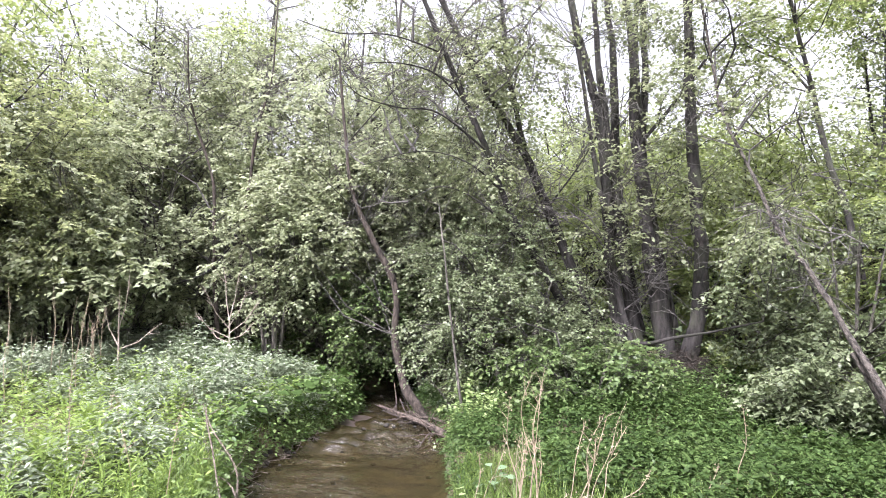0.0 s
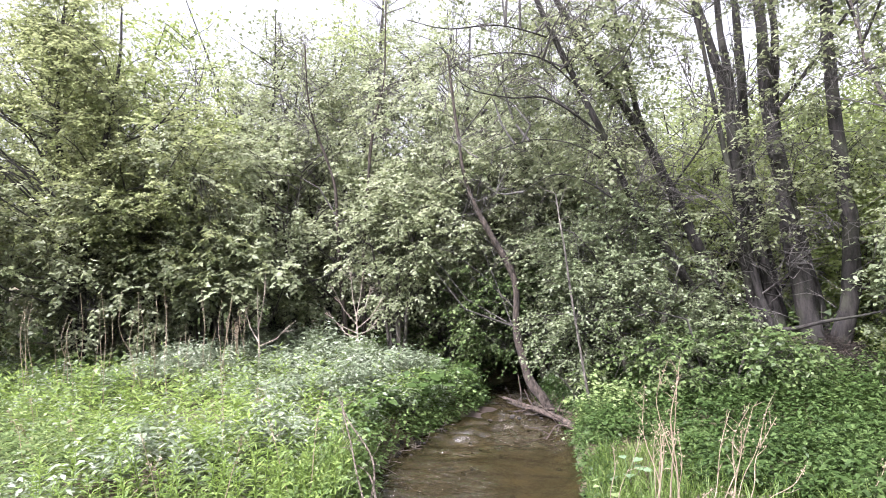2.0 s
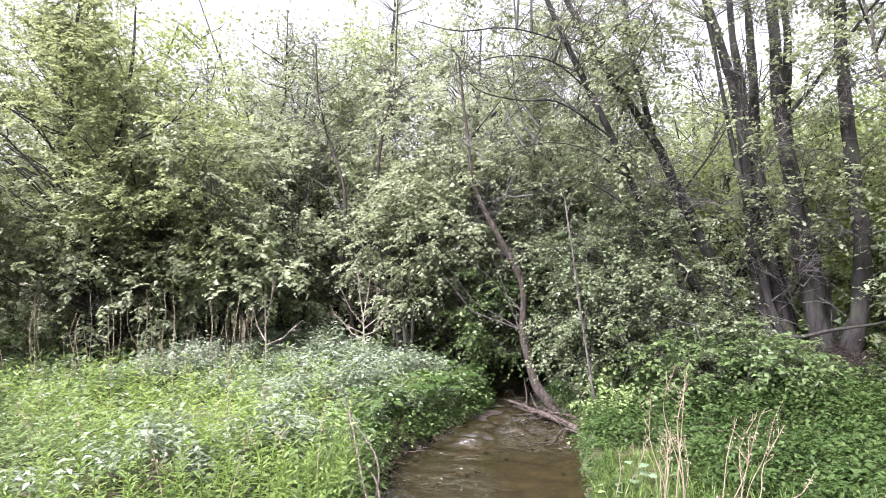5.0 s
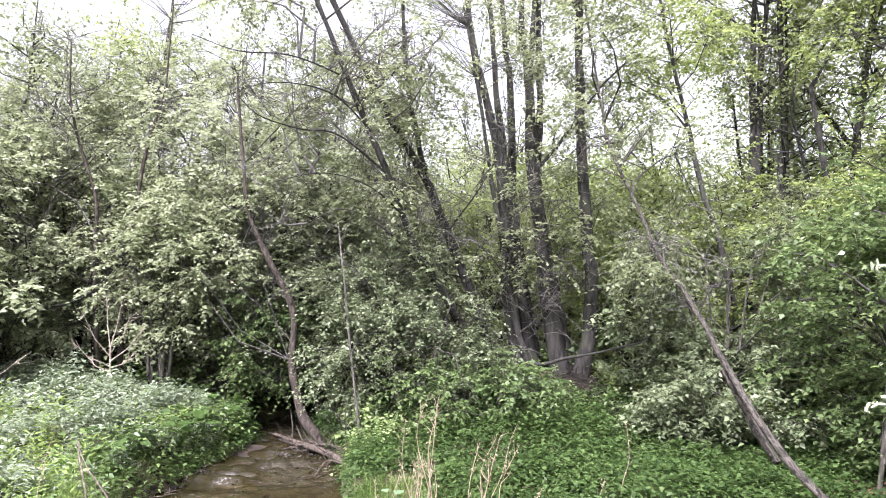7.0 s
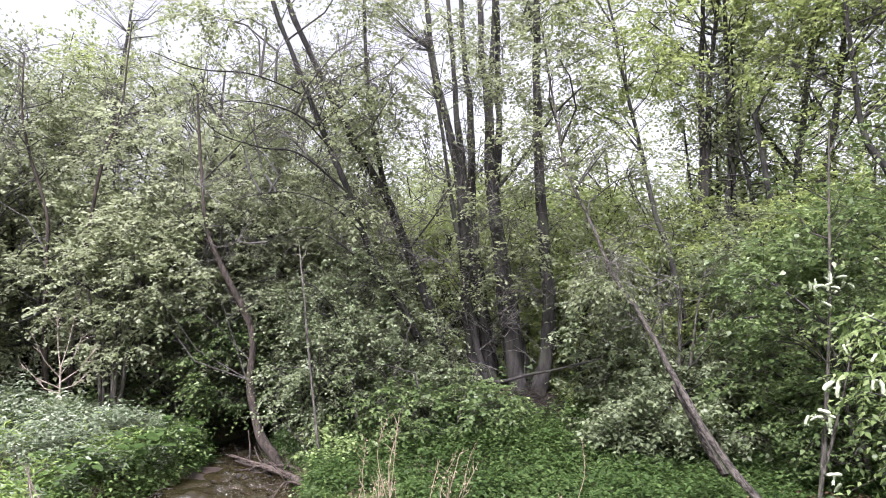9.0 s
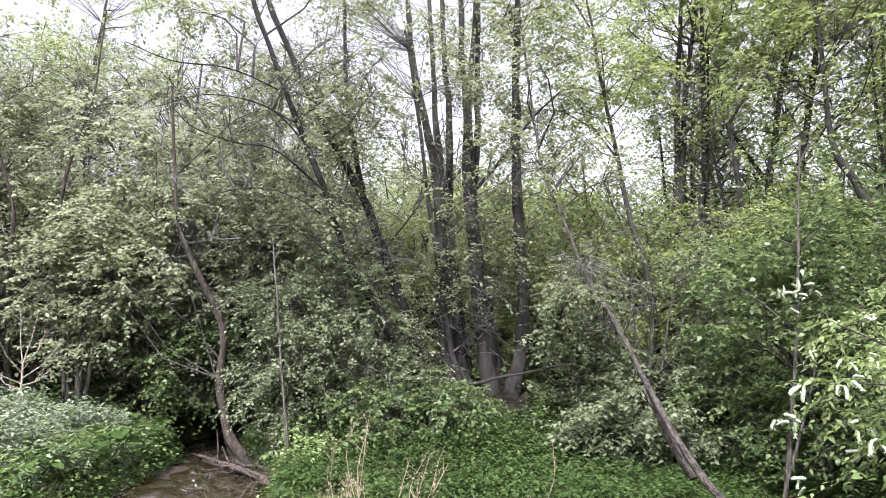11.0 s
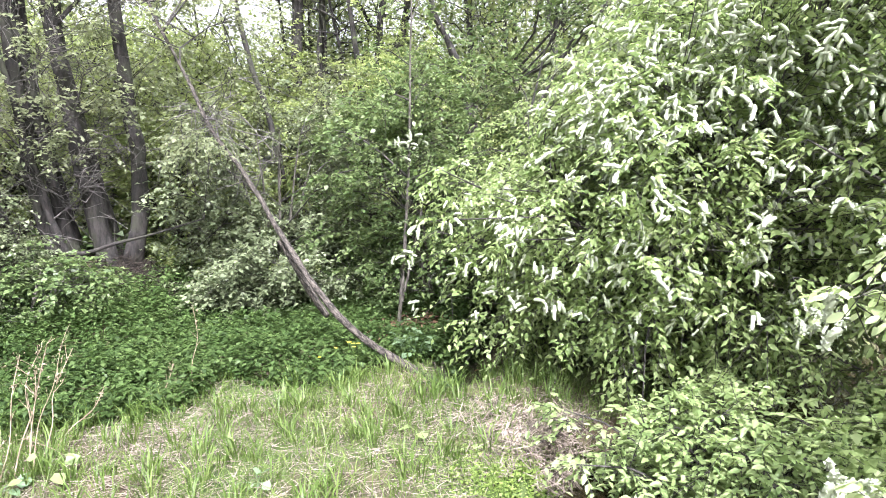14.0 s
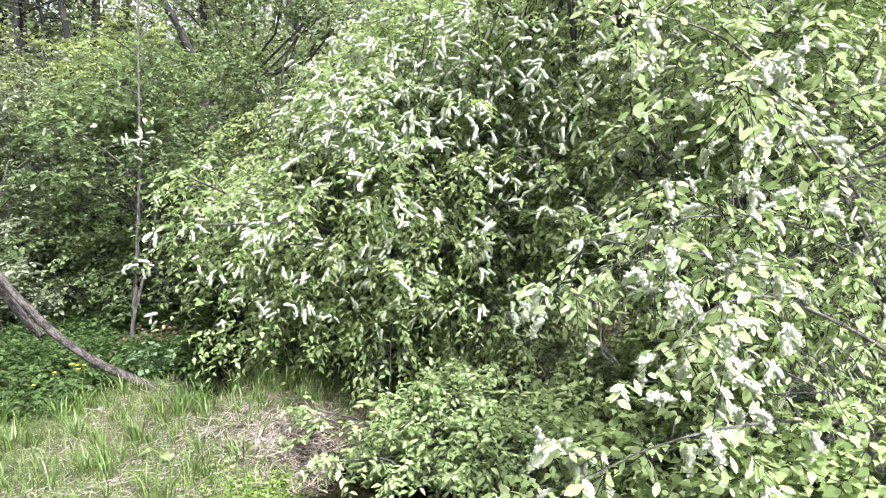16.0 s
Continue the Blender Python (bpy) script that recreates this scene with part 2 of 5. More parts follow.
def join(chunks):
    """Chunks of (V, F) with equal polygon size become one."""
    vs, fs, off = [], [], 0
    for V, F in chunks:
        if len(F) == 0:
            continue
        vs.append(V)
        fs.append(F + off)
        off += len(V)
    return np.concatenate(vs), np.concatenate(fs)


def tubes(P, R, sides=5):
    """n bent tubes at once: P (n, k, 3), R (n, k)."""
    P, R = np.asarray(P, float), np.asarray(R, float)
    n, k, _ = P.shape
    T = unit(np.gradient(P, axis=1))
    ref = np.where(np.abs(T[..., 2:3]) > 0.9, np.array([1.0, 0, 0]), np.array([0, 0, 1.0]))
    A = unit(np.cross(T, ref))
    B = np.cross(T, A)
    a = np.arange(sides) * 2 * np.pi / sides
    ring = P[:, :, None] + R[:, :, None, None] * (A[:, :, None] * np.cos(a)[None, None, :, None] + B[:, :, None] * np.sin(a)[None, None, :, None])
    V = ring.reshape(-1, 3)
    i, j, s = np.meshgrid(np.arange(n), np.arange(k - 1), np.arange(sides), indexing="ij")
    s2 = (s + 1) % sides
    base, up = (i * k + j) * sides, (i * k + j + 1) * sides
    return V, np.stack([base + s, base + s2, up + s2, up + s], -1).reshape(-1, 4)


def smooth_line(pts, k):
    """k points along a soft curve through pts (Catmull-Rom)."""
    p = np.asarray(pts, float)
    q = np.vstack([2 * p[0] - p[1], p, 2 * p[-1] - p[-2]])
    u = np.linspace(0, len(p) - 1 - 1e-6, k)
    i = u.astype(int)
    t = (u - i)[:, None]
    a, b, c, d = q[i], q[i + 1], q[i + 2], q[i + 3]
    return 0.5 * (2 * b + (c - a) * t + (2 * a - 5 * b + 4 * c - d) * t ** 2 + (3 * b - a - 3 * c + d) * t ** 3)


def leaves(C, U, N, L, W, simple=False, fold=0.25):
    """Leaves at C, pointing along U, upper side N, length L, width W. Two folded halves with a bent tip."""
    U = unit(U)
    S = unit(np.cross(U, N))
    N = np.cross(S, U)
    L, W = L[:, None], W[:, None]
    b = C
    tip = C + U * L - N * L * 0.12
    sag = N * L * 0.12
    l1 = C + U * L * 0.38 + S * W * 0.5 + N * W * fold - sag * 0.38
    r1 = C + U * L * 0.38 - S * W * 0.5 + N * W * fold - sag * 0.38
    n = len(C)
    o = np.arange(n)[:, None]
    if simple == "fine":
        def edge(at, w, s):
            return C + U * L * at + S * W * w * s + N * W * fold * w * 0.8 - sag * at * at
        rows = [b] + [edge(at, w, 1) for at, w in ((0.2, 0.34), (0.5, 0.5), (0.78, 0.36))] + [tip] + [edge(at, w, -1) for at, w in ((0.78, 0.36), (0.5, 0.5), (0.2, 0.34))] + [C + U * L * 0.5 - sag * 0.25]
        return np.stack(rows, 1).reshape(-1, 3), np.concatenate([o * 9 + np.array([f]) for f in ([0, 8, 2, 1], [8, 4, 3, 2], [0, 7, 6, 8], [8, 6, 5, 4])])
    if simple == "small":
        return np.stack([b, l1 + U * L * 0.25, r1 + U * L * 0.25], 1).reshape(-1, 3), o * 3 + np.array([[0, 2, 1]])
    if simple:
        return np.stack([b, l1, tip, r1], 1).reshape(-1, 3), o * 4 + np.array([[0, 3, 2, 1]])
    l2 = C + U * L * 0.7 + S * W * 0.36 + N * W * fold * 0.72 - sag * 0.7
    r2 = C + U * L * 0.7 - S * W * 0.36 + N * W * fold * 0.72 - sag * 0.7
    V = np.stack([b, l1, l2, tip, r2, r1], 1).reshape(-1, 3)
    F = np.concatenate([o * 6 + np.array([[0, 3, 2, 1]]), o * 6 + np.array([[0, 5, 4, 3]])])
    return V, F


def thing(name, place, label, category, group="", kind=""):
    ob = new(name)
    ob.location = place
    ob.empty_display_size = 0.1
    return tagged(ob, label, category, group, kind)


def part(name, me, parent, label="", offset=True):
    """A mesh object under its thing; the mesh is in world metres."""
    ob = new(name, me)
    ob.parent = parent
    if offset:
        p = parent
        at = Vector((0, 0, 0))
        while p:
            at += p.location
            p = p.parent
        ob.location = -at
    return tagged(ob, label)


def alone(name, me, label, category, kind="", group=""):
    return tagged(new(name, me), label, category, group, kind)


def wob(P, seed, scale):
    """Soft pseudo-noise in -1..1 at points P, for gaps and uneven outlines."""
    g = np.random.default_rng(seed)
    out = 0
    for f, a in ((1, 0.5), (2.1, 0.3), (4.3, 0.2)):
        k = g.normal(size=(3, 3)) * f * scale
        ph = g.uniform(0, 6.28, 3)
        out = out + a * np.sin(P @ k + ph).sum(-1) / 1.7
    return out


# ---- lie of the land ----
CHANNEL = [(4.0, 14.5, .4), (1.2, 12.6, .4), (-0.4, 11.2, .42), (-0.85, 10.2, .45), (-0.75, 9.2, .45), (-0.73, 8.3, .66), (-0.8, 7.4, .9), (-0.9, 6.2, 1.07), (-0.75, 5.0, .92),
           (-0.55, 3.6, .85), (0.3, 2.1, .75), (1.8, 1.15, .7), (3.3, 1.5, .62), (5.0, 1.2, .6), (9.0, 0.2, .6)]
DITCH = [(3.85, 3.4, .07), (4.15, 3.5, .16), (4.6, 3.75, .2), (5.6, 4.2, .28), (7.5, 5.0, .3)]
WATER_Z = -0.36


def line_distance(x, y, line):
    """Distance to a polyline's edge (negative inside), with widths along it."""
    best = np.full(np.shape(x), 1e9)
    for (x0, y0, w0), (x1, y1, w1) in zip(line, line[1:]):
        dx, dy = x1 - x0, y1 - y0
        t = np.clip(((x - x0) * dx + (y - y0) * dy) / (dx * dx + dy * dy), 0, 1)
        best = np.minimum(best, np.hypot(x - x0 - t * dx, y - y0 - t * dy) - (w0 + t * (w1 - w0)))
    return best


def step(a, b, v):
    t = np.clip((v - a) / (b - a), 0, 1)
    return t * t * (3 - 2 * t)


def land(x, y):
    x, y = np.asarray(x, float), np.asarray(y, float)
    P = np.stack([x, y, 0 * x], -1)
    r = np.hypot(x, y)
    z = 0.05 * wob(P, 3, 0.8) + 0.025 * wob(P, 4, 2.6)
    z = z + 0.16 * step(-1.4, -3.0, x) * step(2, 4, y)
    z = z + 0.5 * np.exp(-(((x - 3.1) / 1.25) ** 2 + ((y - 9.2) / 1.2) ** 2))
    z = z + 0.12 * step(5.5, 8.5, y) * step(0.2, 1.2, x) + 0.3 * step(4.8, 8, x) * step(2.5, 5, y)
    z = z + 0.6 * step(12, 30, r)
    z = z - 0.1 * step(0.9, 0.2, line_distance(x, y, CHANNEL))
    d = line_distance(x, y, CHANNEL) + 0.07 * wob(P, 9, 3.0)
    z = z + (-0.54 - z) * step(0.16, -0.22, d)
    d2 = line_distance(x, y, DITCH)
    return z - 0.62 * step(0.2, -0.14, d2 + 0.06 * wob(P, 10, 4.0))


def graded(a, b, fine, mid, n_out):
    core = np.arange(a, b + 1e-6, fine)
    out = np.geomspace(mid, 420, n_out)
    return np.concatenate([a - out[::-1], core, b + out])


gx, gy = graded(-6, 7, 0.09, 0.15, 32), graded(-1.5, 12, 0.09, 0.15, 32)
GX, GY = np.meshgrid(gx, gy)
nx, ny = len(gx), len(gy)
ii, jj = np.meshgrid(np.arange(nx - 1), np.arange(ny - 1))
q = jj * nx + ii
alone("ground", mesh_of("ground", np.stack([GX, GY, land(GX, GY)], -1), np.stack([q, q + 1, q + nx + 1, q + nx], -1).reshape(-1, 4), SOIL, True),
      "dark soil and moss of the wooded stream banks", "ground", "structure")

cl = smooth_line([(a, b, w) for a, b, w in CHANNEL], 90)
tn = unit(np.gradient(cl[:, :2], axis=0))
sd = np.stack([-tn[:, 1], tn[:, 0]], -1)
fine = smooth_line([(a, b, w) for a, b, w in CHANNEL], 700)
ft = unit(np.gradient(fine[:, :2], axis=0))
across = np.linspace(-1, 1, 41)
WX = fine[:, None, 0] - ft[:, None, 1] * across * (fine[:, None, 2] + 0.16)
WY = fine[:, None, 1] + ft[:, None, 0] * across * (fine[:, None, 2] + 0.16)
WZ = np.zeros_like(WX)
wave = np.random.default_rng(77)
for _ in range(40):
    length, turn, phase = wave.uniform(0.14, 0.55), wave.normal(1.45, 0.7), wave.uniform(0, 6.28)
    WZ += 0.0085 * length * np.sin((WX * math.cos(turn) + WY * math.sin(turn)) * 6.28 / length + phase + 1.5 * np.sin(WX * 2.3 + WY * 1.7 + phase))
# livelier where the stream runs over the roots and along the meadow's bank
lively = 0.6 + 1.9 * np.exp(-((WY - 7.7) / 0.9) ** 2) + 0.5 * np.exp(-((WX + 1.6) / 0.3) ** 2 - ((WY - 5.2) / 0.7) ** 2) + 0.5 * wob(np.stack([WX, WY, 0 * WX], -1), 78, 1.6)
WV = np.stack([WX, WY, WATER_Z + WZ * np.clip(lively, 0.15, 2.2)], -1)
ii, jj = np.meshgrid(np.arange(40), np.arange(699))
q = jj * 41 + ii
alone("water", mesh_of("water", WV, np.stack([q, q + 41, q + 42, q + 1], -1).reshape(-1, 4), WATER, True),
      "shallow brown stream water with small ripples", "water", "structure")


# ---- woody plants ----
def stem_mesh(name, lines, material, sides=9):
    """lines: (points, r0, r1). Uneven tubes with a flared foot."""
    chunks = []
    for pts, r0, r1 in lines:
        k = max(12, 6 * len(pts))
        p = smooth_line(pts, k)
        t = np.linspace(0, 1, k)
        rad = r0 + (r1 - r0) * t ** 0.8
        p = p + np.stack([wob(p, 21, 2.0), wob(p, 22, 2.0), 0 * t], -1) * (rad * 0.3 + 0.006)[:, None]
        rad = rad * (1 + 0.1 * wob(p, 23, 5.0))
        rad[0] *= 1.25
        V, F = tubes(p[None], rad[None], sides)
        q = np.repeat(p, sides, 0)
        chunks.append((q + (V - q) * (1 + 0.12 * wob(V, 24, 7.0) + 0.1 * wob(V, 25, 16.0))[:, None], F))
    V, F = join(chunks)
    return mesh_of(name, V, F, material, True)


def limb_curves(a, T):
    """Rising, slightly crooked limbs from a to T, as four points each."""
    D = np.linalg.norm(T - a, axis=1, keepdims=True)
    bend = rng.normal(size=T.shape) * 0.12 * D
    up = np.array([0, 0, 1.0]) * D
    return np.stack([a, a + (T - a) * 0.35 + bend + up * 0.08, a + (T - a) * 0.7 + bend * 0.6 + up * 0.1, T], 1), D


def nearest(S, T, slope):
    """The stem point from which a limb would rise to each target."""
    h = np.linalg.norm(T[:, None, :2] - S[None, :, :2], axis=-1)
    dz = (T[:, None, 2] - S[None, :, 2]) - slope * h
    return S[(h + 0.9 * np.abs(dz) + rng.uniform(0, 0.3, h.shape)).argmin(1)]


def branches_to(lines, T, r=0.006, sides=3, slope=0.7):
    """Main limbs from the stems to a few targets, side limbs from those to the rest. Returns tubes and end directions."""
    S = np.concatenate([smooth_line(p, 24)[3:] for p, _, _ in lines])
    m = max(3, len(T) // 10)
    hub = np.arange(len(T)) < m
    P1, D1 = limb_curves(nearest(S, T[hub], slope), T[hub])
    main = tubes(P1, np.clip(r * 1.5 * (0.6 + D1) * np.array([[1.0, 0.75, 0.5, 0.25]]), 0.002, 0.05), 4)
    S2 = np.concatenate([P1[:, 1], P1[:, 2], (P1[:, 1] + P1[:, 2]) / 2, (P1[:, 2] + P1[:, 3]) / 2, S[::4]])
    P2, D2 = limb_curves(nearest(S2, T[~hub], slope * 0.5), T[~hub])
    side = tubes(P2[:, [0, 2, 3]], np.clip(r * 0.7 * (0.4 + D2) * np.array([[1.0, 0.5, 0.25]]), 0.0012, 0.015), sides)
    P = np.concatenate([P1, P2])
    return join([main, side]), unit(P[:, 3] - P[:, 2])


def sprays(T, out, twigs, length, per, size, droop=0.25, spread=0.8, flat=0.6, simple=False, ratio=(0.58, 0.8)):
    """Leafy twigs at every target: returns twig tubes, leaf mesh data, twig tips and their directions."""
    n = len(T)
    o = np.repeat(T, twigs, 0)
    d = unit(np.repeat(out, twigs, 0) + rng.normal(size=(n * twigs, 3)) * spread)
    d[:, 2] *= 0.75
    d = unit(d)
    ln = length * rng.uniform(0.5, 1.25, (n * twigs, 1))
    mid = o + d * ln * 0.5
    tip = o + d * ln - np.array([0, 0, 1]) * ln * droop
    shown = np.arange(n * twigs) % (4 if simple == "small" else 2 if simple is True else 1) == 0
    tw = tubes(np.stack([o, tip], 1)[shown], np.tile([[0.0035, 0.0012]], (shown.sum(), 1)), 3)
    u = np.tile(np.linspace(0.15, 1.0, per), n * twigs)[:, None]
    oo, mm, tt = (np.repeat(v, per, 0) for v in (o, mid, tip))
    C = oo * (1 - u) ** 2 + 2 * mm * u * (1 - u) + tt * u * u
    k = len(C)
    dd = np.repeat(d, per, 0)
    side = unit(np.cross(dd, np.array([0, 0, 1.0])) + 1e-6) * np.where(np.arange(k) % 2, 1, -1)[:, None]
    U = unit(dd * np.array([0.5, 0.5, 0.3]) + side * 0.8 + rng.normal(size=(k, 3)) * np.array([0.4, 0.4, 0.22]) - np.array([0, 0, 1.0]) * droop)
    N = unit(np.array([0, 0, 1.0]) * flat + rng.normal(size=(k, 3)) * 0.5)
    L = size * rng.uniform(0.6, 1.2, k)
    lf = leaves(C, U, N, L, L * rng.uniform(*ratio, k), simple)
    return tw, lf, tip, d


def cloud(centre, radii, n, seed, shell=0.4, gap=-0.3, grain=1.1, floor=None, bough=0.3):
    """Targets along many outward boughs that fill an uneven crown, with gaps between them."""
    g = np.random.default_rng(seed)
    m, k = n // 6 + 8, 9
    radii = np.asarray(radii)
    d = unit(g.normal(size=(m, 3)))
    r = g.uniform(shell ** 3, 1, m) ** (1 / 3)
    C = d * r[:, None] * (1 + 0.25 * wob(d, seed + 1, 1.8))[:, None] * radii
    out = unit(unit(C) * np.array([1, 1, 0.45]) + g.normal(size=(m, 3)) * np.array([0.5, 0.5, 0.25]))
    ln = bough * g.uniform(0.5, 1.9, m) * radii[:2].mean()
    u = g.uniform(-0.7, 0.7, (m, k))
    P = C[:, None] + out[:, None] * (u * ln[:, None])[..., None] + g.normal(size=(m, k, 3)) * np.array([1, 1, 0.65]) * (0.1 + 0.07 * radii.mean())
    P = (np.asarray(centre) + P).reshape(-1, 3)
    P = P[g.permutation(len(P))]
    keep = wob(P, seed + 2, grain) > gap
    if floor is not None:
        keep &= P[:, 2] > floor
    return P[keep][:n]


def woody(name, label, category, lines, T, bark, leaf, size, twigs=4, length=0.35, per=7, droop=0.25, group="", limb_r=0.006,
          spread=0.8, centre=None, simple=True, bare=None, bare_r=0.75, stem_name="trunk", flat=1.5, ratio=(0.58, 0.8)):
    """A tree or shrub: trunk or stems, limbs, leafy crown."""
    base = lines[0][0][0]
    ob = thing(name, base, label, category, group)
    for ln in lines:
        part(stem_name, stem_mesh(stem_name, [ln], bark), ob)
    limb, out = branches_to(lines, T, limb_r)
    if centre is not None:
        out = unit(out + unit(T - np.asarray(centre)) * 0.8)
    tw, lf, tip, d = sprays(T, out, twigs, length, per, size, droop, spread, flat, simple, ratio)
    chunks = [limb, tw]
    if bare is not None:
        bl, bo = branches_to(lines, bare, 0.0075 * bare_r)
        o = np.repeat(bare, 3, 0)
        o = o - np.repeat(bo, 3, 0) * rng.uniform(0, 0.4, (len(o), 1))
        dd = unit(np.repeat(bo, 3, 0) + rng.normal(size=o.shape) * 0.55)
        ln = rng.uniform(0.2, 0.6, (len(o), 1))
        m = o + dd * ln * 0.5 + rng.normal(size=o.shape) * 0.04
        dead = join([bl, tubes(np.stack([o, m, m + unit(dd + rng.normal(size=o.shape) * 0.6) * ln * 0.5], 1), np.tile([[0.0075, 0.0055, 0.003]], (len(o), 1)) * bare_r, 4)])
        tagged(part("deadwood", mesh_of("deadwood", *dead, DEAD_TWIG, True), ob, "grey lichen-covered dead twigs"), kind="stuff")
    V, F = join(chunks)
    tagged(part("branchwork", mesh_of("branchwork", V, F, TWIG, True), ob), kind="stuff")
    part("crown", mesh_of("crown", *lf, leaf, simple == "fine"), ob)
    return ob, tip, d


def fan(base, n, height, lean, r, seed):
    """Stems that fan out from a shrub's foot."""
    g = np.random.default_rng(seed)
    out = []
    for i in range(n):
        a = g.uniform(0, 6.28)
        s = g.uniform(0.3, 1) * lean
        b = np.array(base) + np.array([math.cos(a), math.sin(a), 0]) * 0.12
        e = np.array([math.cos(a) * s, math.sin(a) * s, height * g.uniform(0.7, 1)])
        out.append(([b, b + e * np.array([0.35, 0.35, 0.4]), b + e * np.array([0.7, 0.7, 0.75]), b + e], r * g.uniform(0.6, 1), 0.006))
    return out


def ground_at(x, y):
    return float(land(np.array(x), np.array(y)))


# leaning tree rooted at the water's edge
A = [(-0.02, 8.38, -0.48), (-0.43, 8.72, 0.01), (-0.63, 8.84, 0.66), (-0.67, 8.94, 1.45), (-1.02, 9.01, 2.18), (-1.32, 9.07, 2.83), (-1.45, 9.15, 3.7), (-1.57, 9.24, 4.8)]
A2 = [(-0.67, 8.94, 1.45), (-1.19, 9.39, 2.37), (-1.76, 9.71, 3.45)]
T = np.concatenate([cloud((-1.3, 9.75, 3.2), (1.6, 0.75, 2.0), 330, 31, 0.2, -0.2)])
woody("leaning_tree", "slender reddish-brown tree leaning over the stream, roots bare at the water", "tree", [(A, 0.074, 0.016), (A2, 0.032, 0.009)], T,
      BARK_BROWN, LEAF_PALE, 0.072, 4, 0.35, 9, simple=True, bare=np.concatenate([cloud((-0.9, 9.0, 2.2), (0.7, 0.4, 1.2), 34, 34, 0.1, -0.6)]), bare_r=0.35, limb_r=0.003)

# many-stemmed alder on its mound
ALDER = []
ALDER.append(([(2.66, 8.92, 0.3), (2.47, 9.08, 1.58), (2.39, 9.2, 2.67), (2.31, 9.32, 3.96), (1.97, 9.6, 5.73), (1.8, 9.7, 7.2)], 0.117, 0.037))
ALDER.append(([(3.01, 9.13, 0.3), (2.77, 9.3, 1.66), (2.6, 9.45, 3.14), (2.58, 9.56, 4.93), (2.5, 9.68, 5.85), (2.4, 9.8, 7.6)], 0.098, 0.034))
ALDER.append(([(3.12, 8.67, 0.3), (2.96, 8.93, 1.91), (2.82, 9.18, 3.55), (2.82, 9.39, 5.26), (2.75, 9.52, 5.83), (2.7, 9.6, 7.4)], 0.130, 0.037))
ALDER.append(([(3.44, 9.19, 0.3), (3.16, 9.39, 2.28), (3.0, 9.55, 3.18), (3.08, 9.63, 4.56), (3.09, 9.73, 5.97), (3.1, 9.8, 7.5)], 0.098, 0.034))
ALDER.append(([(3.4, 8.67, 0.3), (3.59, 8.81, 1.83), (3.55, 8.93, 3.13), (3.57, 9.14, 4.93), (3.61, 9.23, 5.87), (3.62, 9.3, 7.6)], 0.124, 0.046))
ALDER.append(([(2.85, 8.85, 0.3), (2.62, 9.1, 1.9), (2.48, 9.3, 3.4), (2.3, 9.4, 5.0), (2.15, 9.5, 7.0)], 0.091, 0.034))
ALDER.append(([(3.25, 9.0, 0.3), (3.15, 9.15, 1.8), (2.95, 9.3, 3.3), (2.9, 9.5, 5.0), (2.98, 9.6, 7.0)], 0.091, 0.034))
ALDER.append(([(2.72, 8.75, 0.3), (2.5, 8.8, 1.3), (2.28, 8.85, 2.4), (2.05, 8.95, 4.0), (1.7, 9.0, 6.0)], 0.055, 0.022))
ALDER.append(([(2.57, 8.84, 0.73), (2.78, 8.57, 0.74), (3.06, 8.26, 0.86), (3.31, 7.95, 0.95), (3.82, 7.5, 1.14)], 0.036, 0.01))
ALDER.append(([(2.84, 9.18, 3.55), (3.32, 9.02, 4.17), (3.69, 8.77, 4.75), (4.08, 8.6, 5.18)], 0.035, 0.012))
T = np.concatenate([cloud((2.9, 9.3, 4.4), (1.2, 1.0, 3.2), 150, 41, 0.2, -0.15), cloud((2.6, 9.2, 6.2), (2.0, 1.4, 1.7), 210, 42, 0.2, -0.1), cloud((2.4, 8.9, 1.9), (0.8, 0.5, 0.8), 24, 44, 0.2, -0.2), cloud((3.0, 8.0, 2.9), (1.3, 0.6, 0.9), 26, 45, 0.2, -0.3)])
bare = np.concatenate([cloud((2.5, 8.75, 2.6), (1.0, 0.6, 1.4), 80, 43, 0.1, -0.5), cloud((2.7, 8.9, 3.6), (1.1, 0.7, 2.2), 110, 46, 0.1, -0.6)])
woody("alder", "many-stemmed grey-brown alder on a small mound, young leaves and dead twigs", "tree", ALDER, T, BARK_ALDER, LEAF_ALDER, 0.068, 4, 0.4, 8,
      bare=bare, simple=True)

# slanting alder with long bare boughs
SLANT = []
SLANT.append(([(2.3, 8.95, 0.2), (1.58, 8.75, 1.39), (0.99, 8.63, 2.4), (0.58, 8.57, 3.32), (-0.02, 8.38, 4.65), (-0.42, 8.27, 5.58), (-0.7, 8.2, 6.4)], 0.072, 0.024))
SLANT.append(([(2.4, 9.05, 0.3), (1.83, 9.01, 1.71), (1.28, 9.1, 3.16), (0.71, 9.06, 4.17), (0.2, 8.98, 5.04), (-0.23, 8.88, 5.88), (-0.5, 8.8, 6.6)], 0.09, 0.03))
SLANT.append(([(1.17, 9.12, 3.45), (0.9, 9.25, 4.84), (0.8, 9.36, 6.2), (0.75, 9.4, 7.2)], 0.045, 0.02))
SLANT.append(([(0.61, 8.57, 3.3), (-0.08, 8.18, 3.74), (-0.56, 7.86, 3.72), (-1.0, 7.51, 3.76), (-1.22, 7.27, 3.91)], 0.017, 0.005))
SLANT.append(([(1.3, 8.7, 1.85), (0.6, 8.3, 2.5), (0.0, 8.0, 2.75), (-0.5, 7.8, 2.5)], 0.018, 0.004))
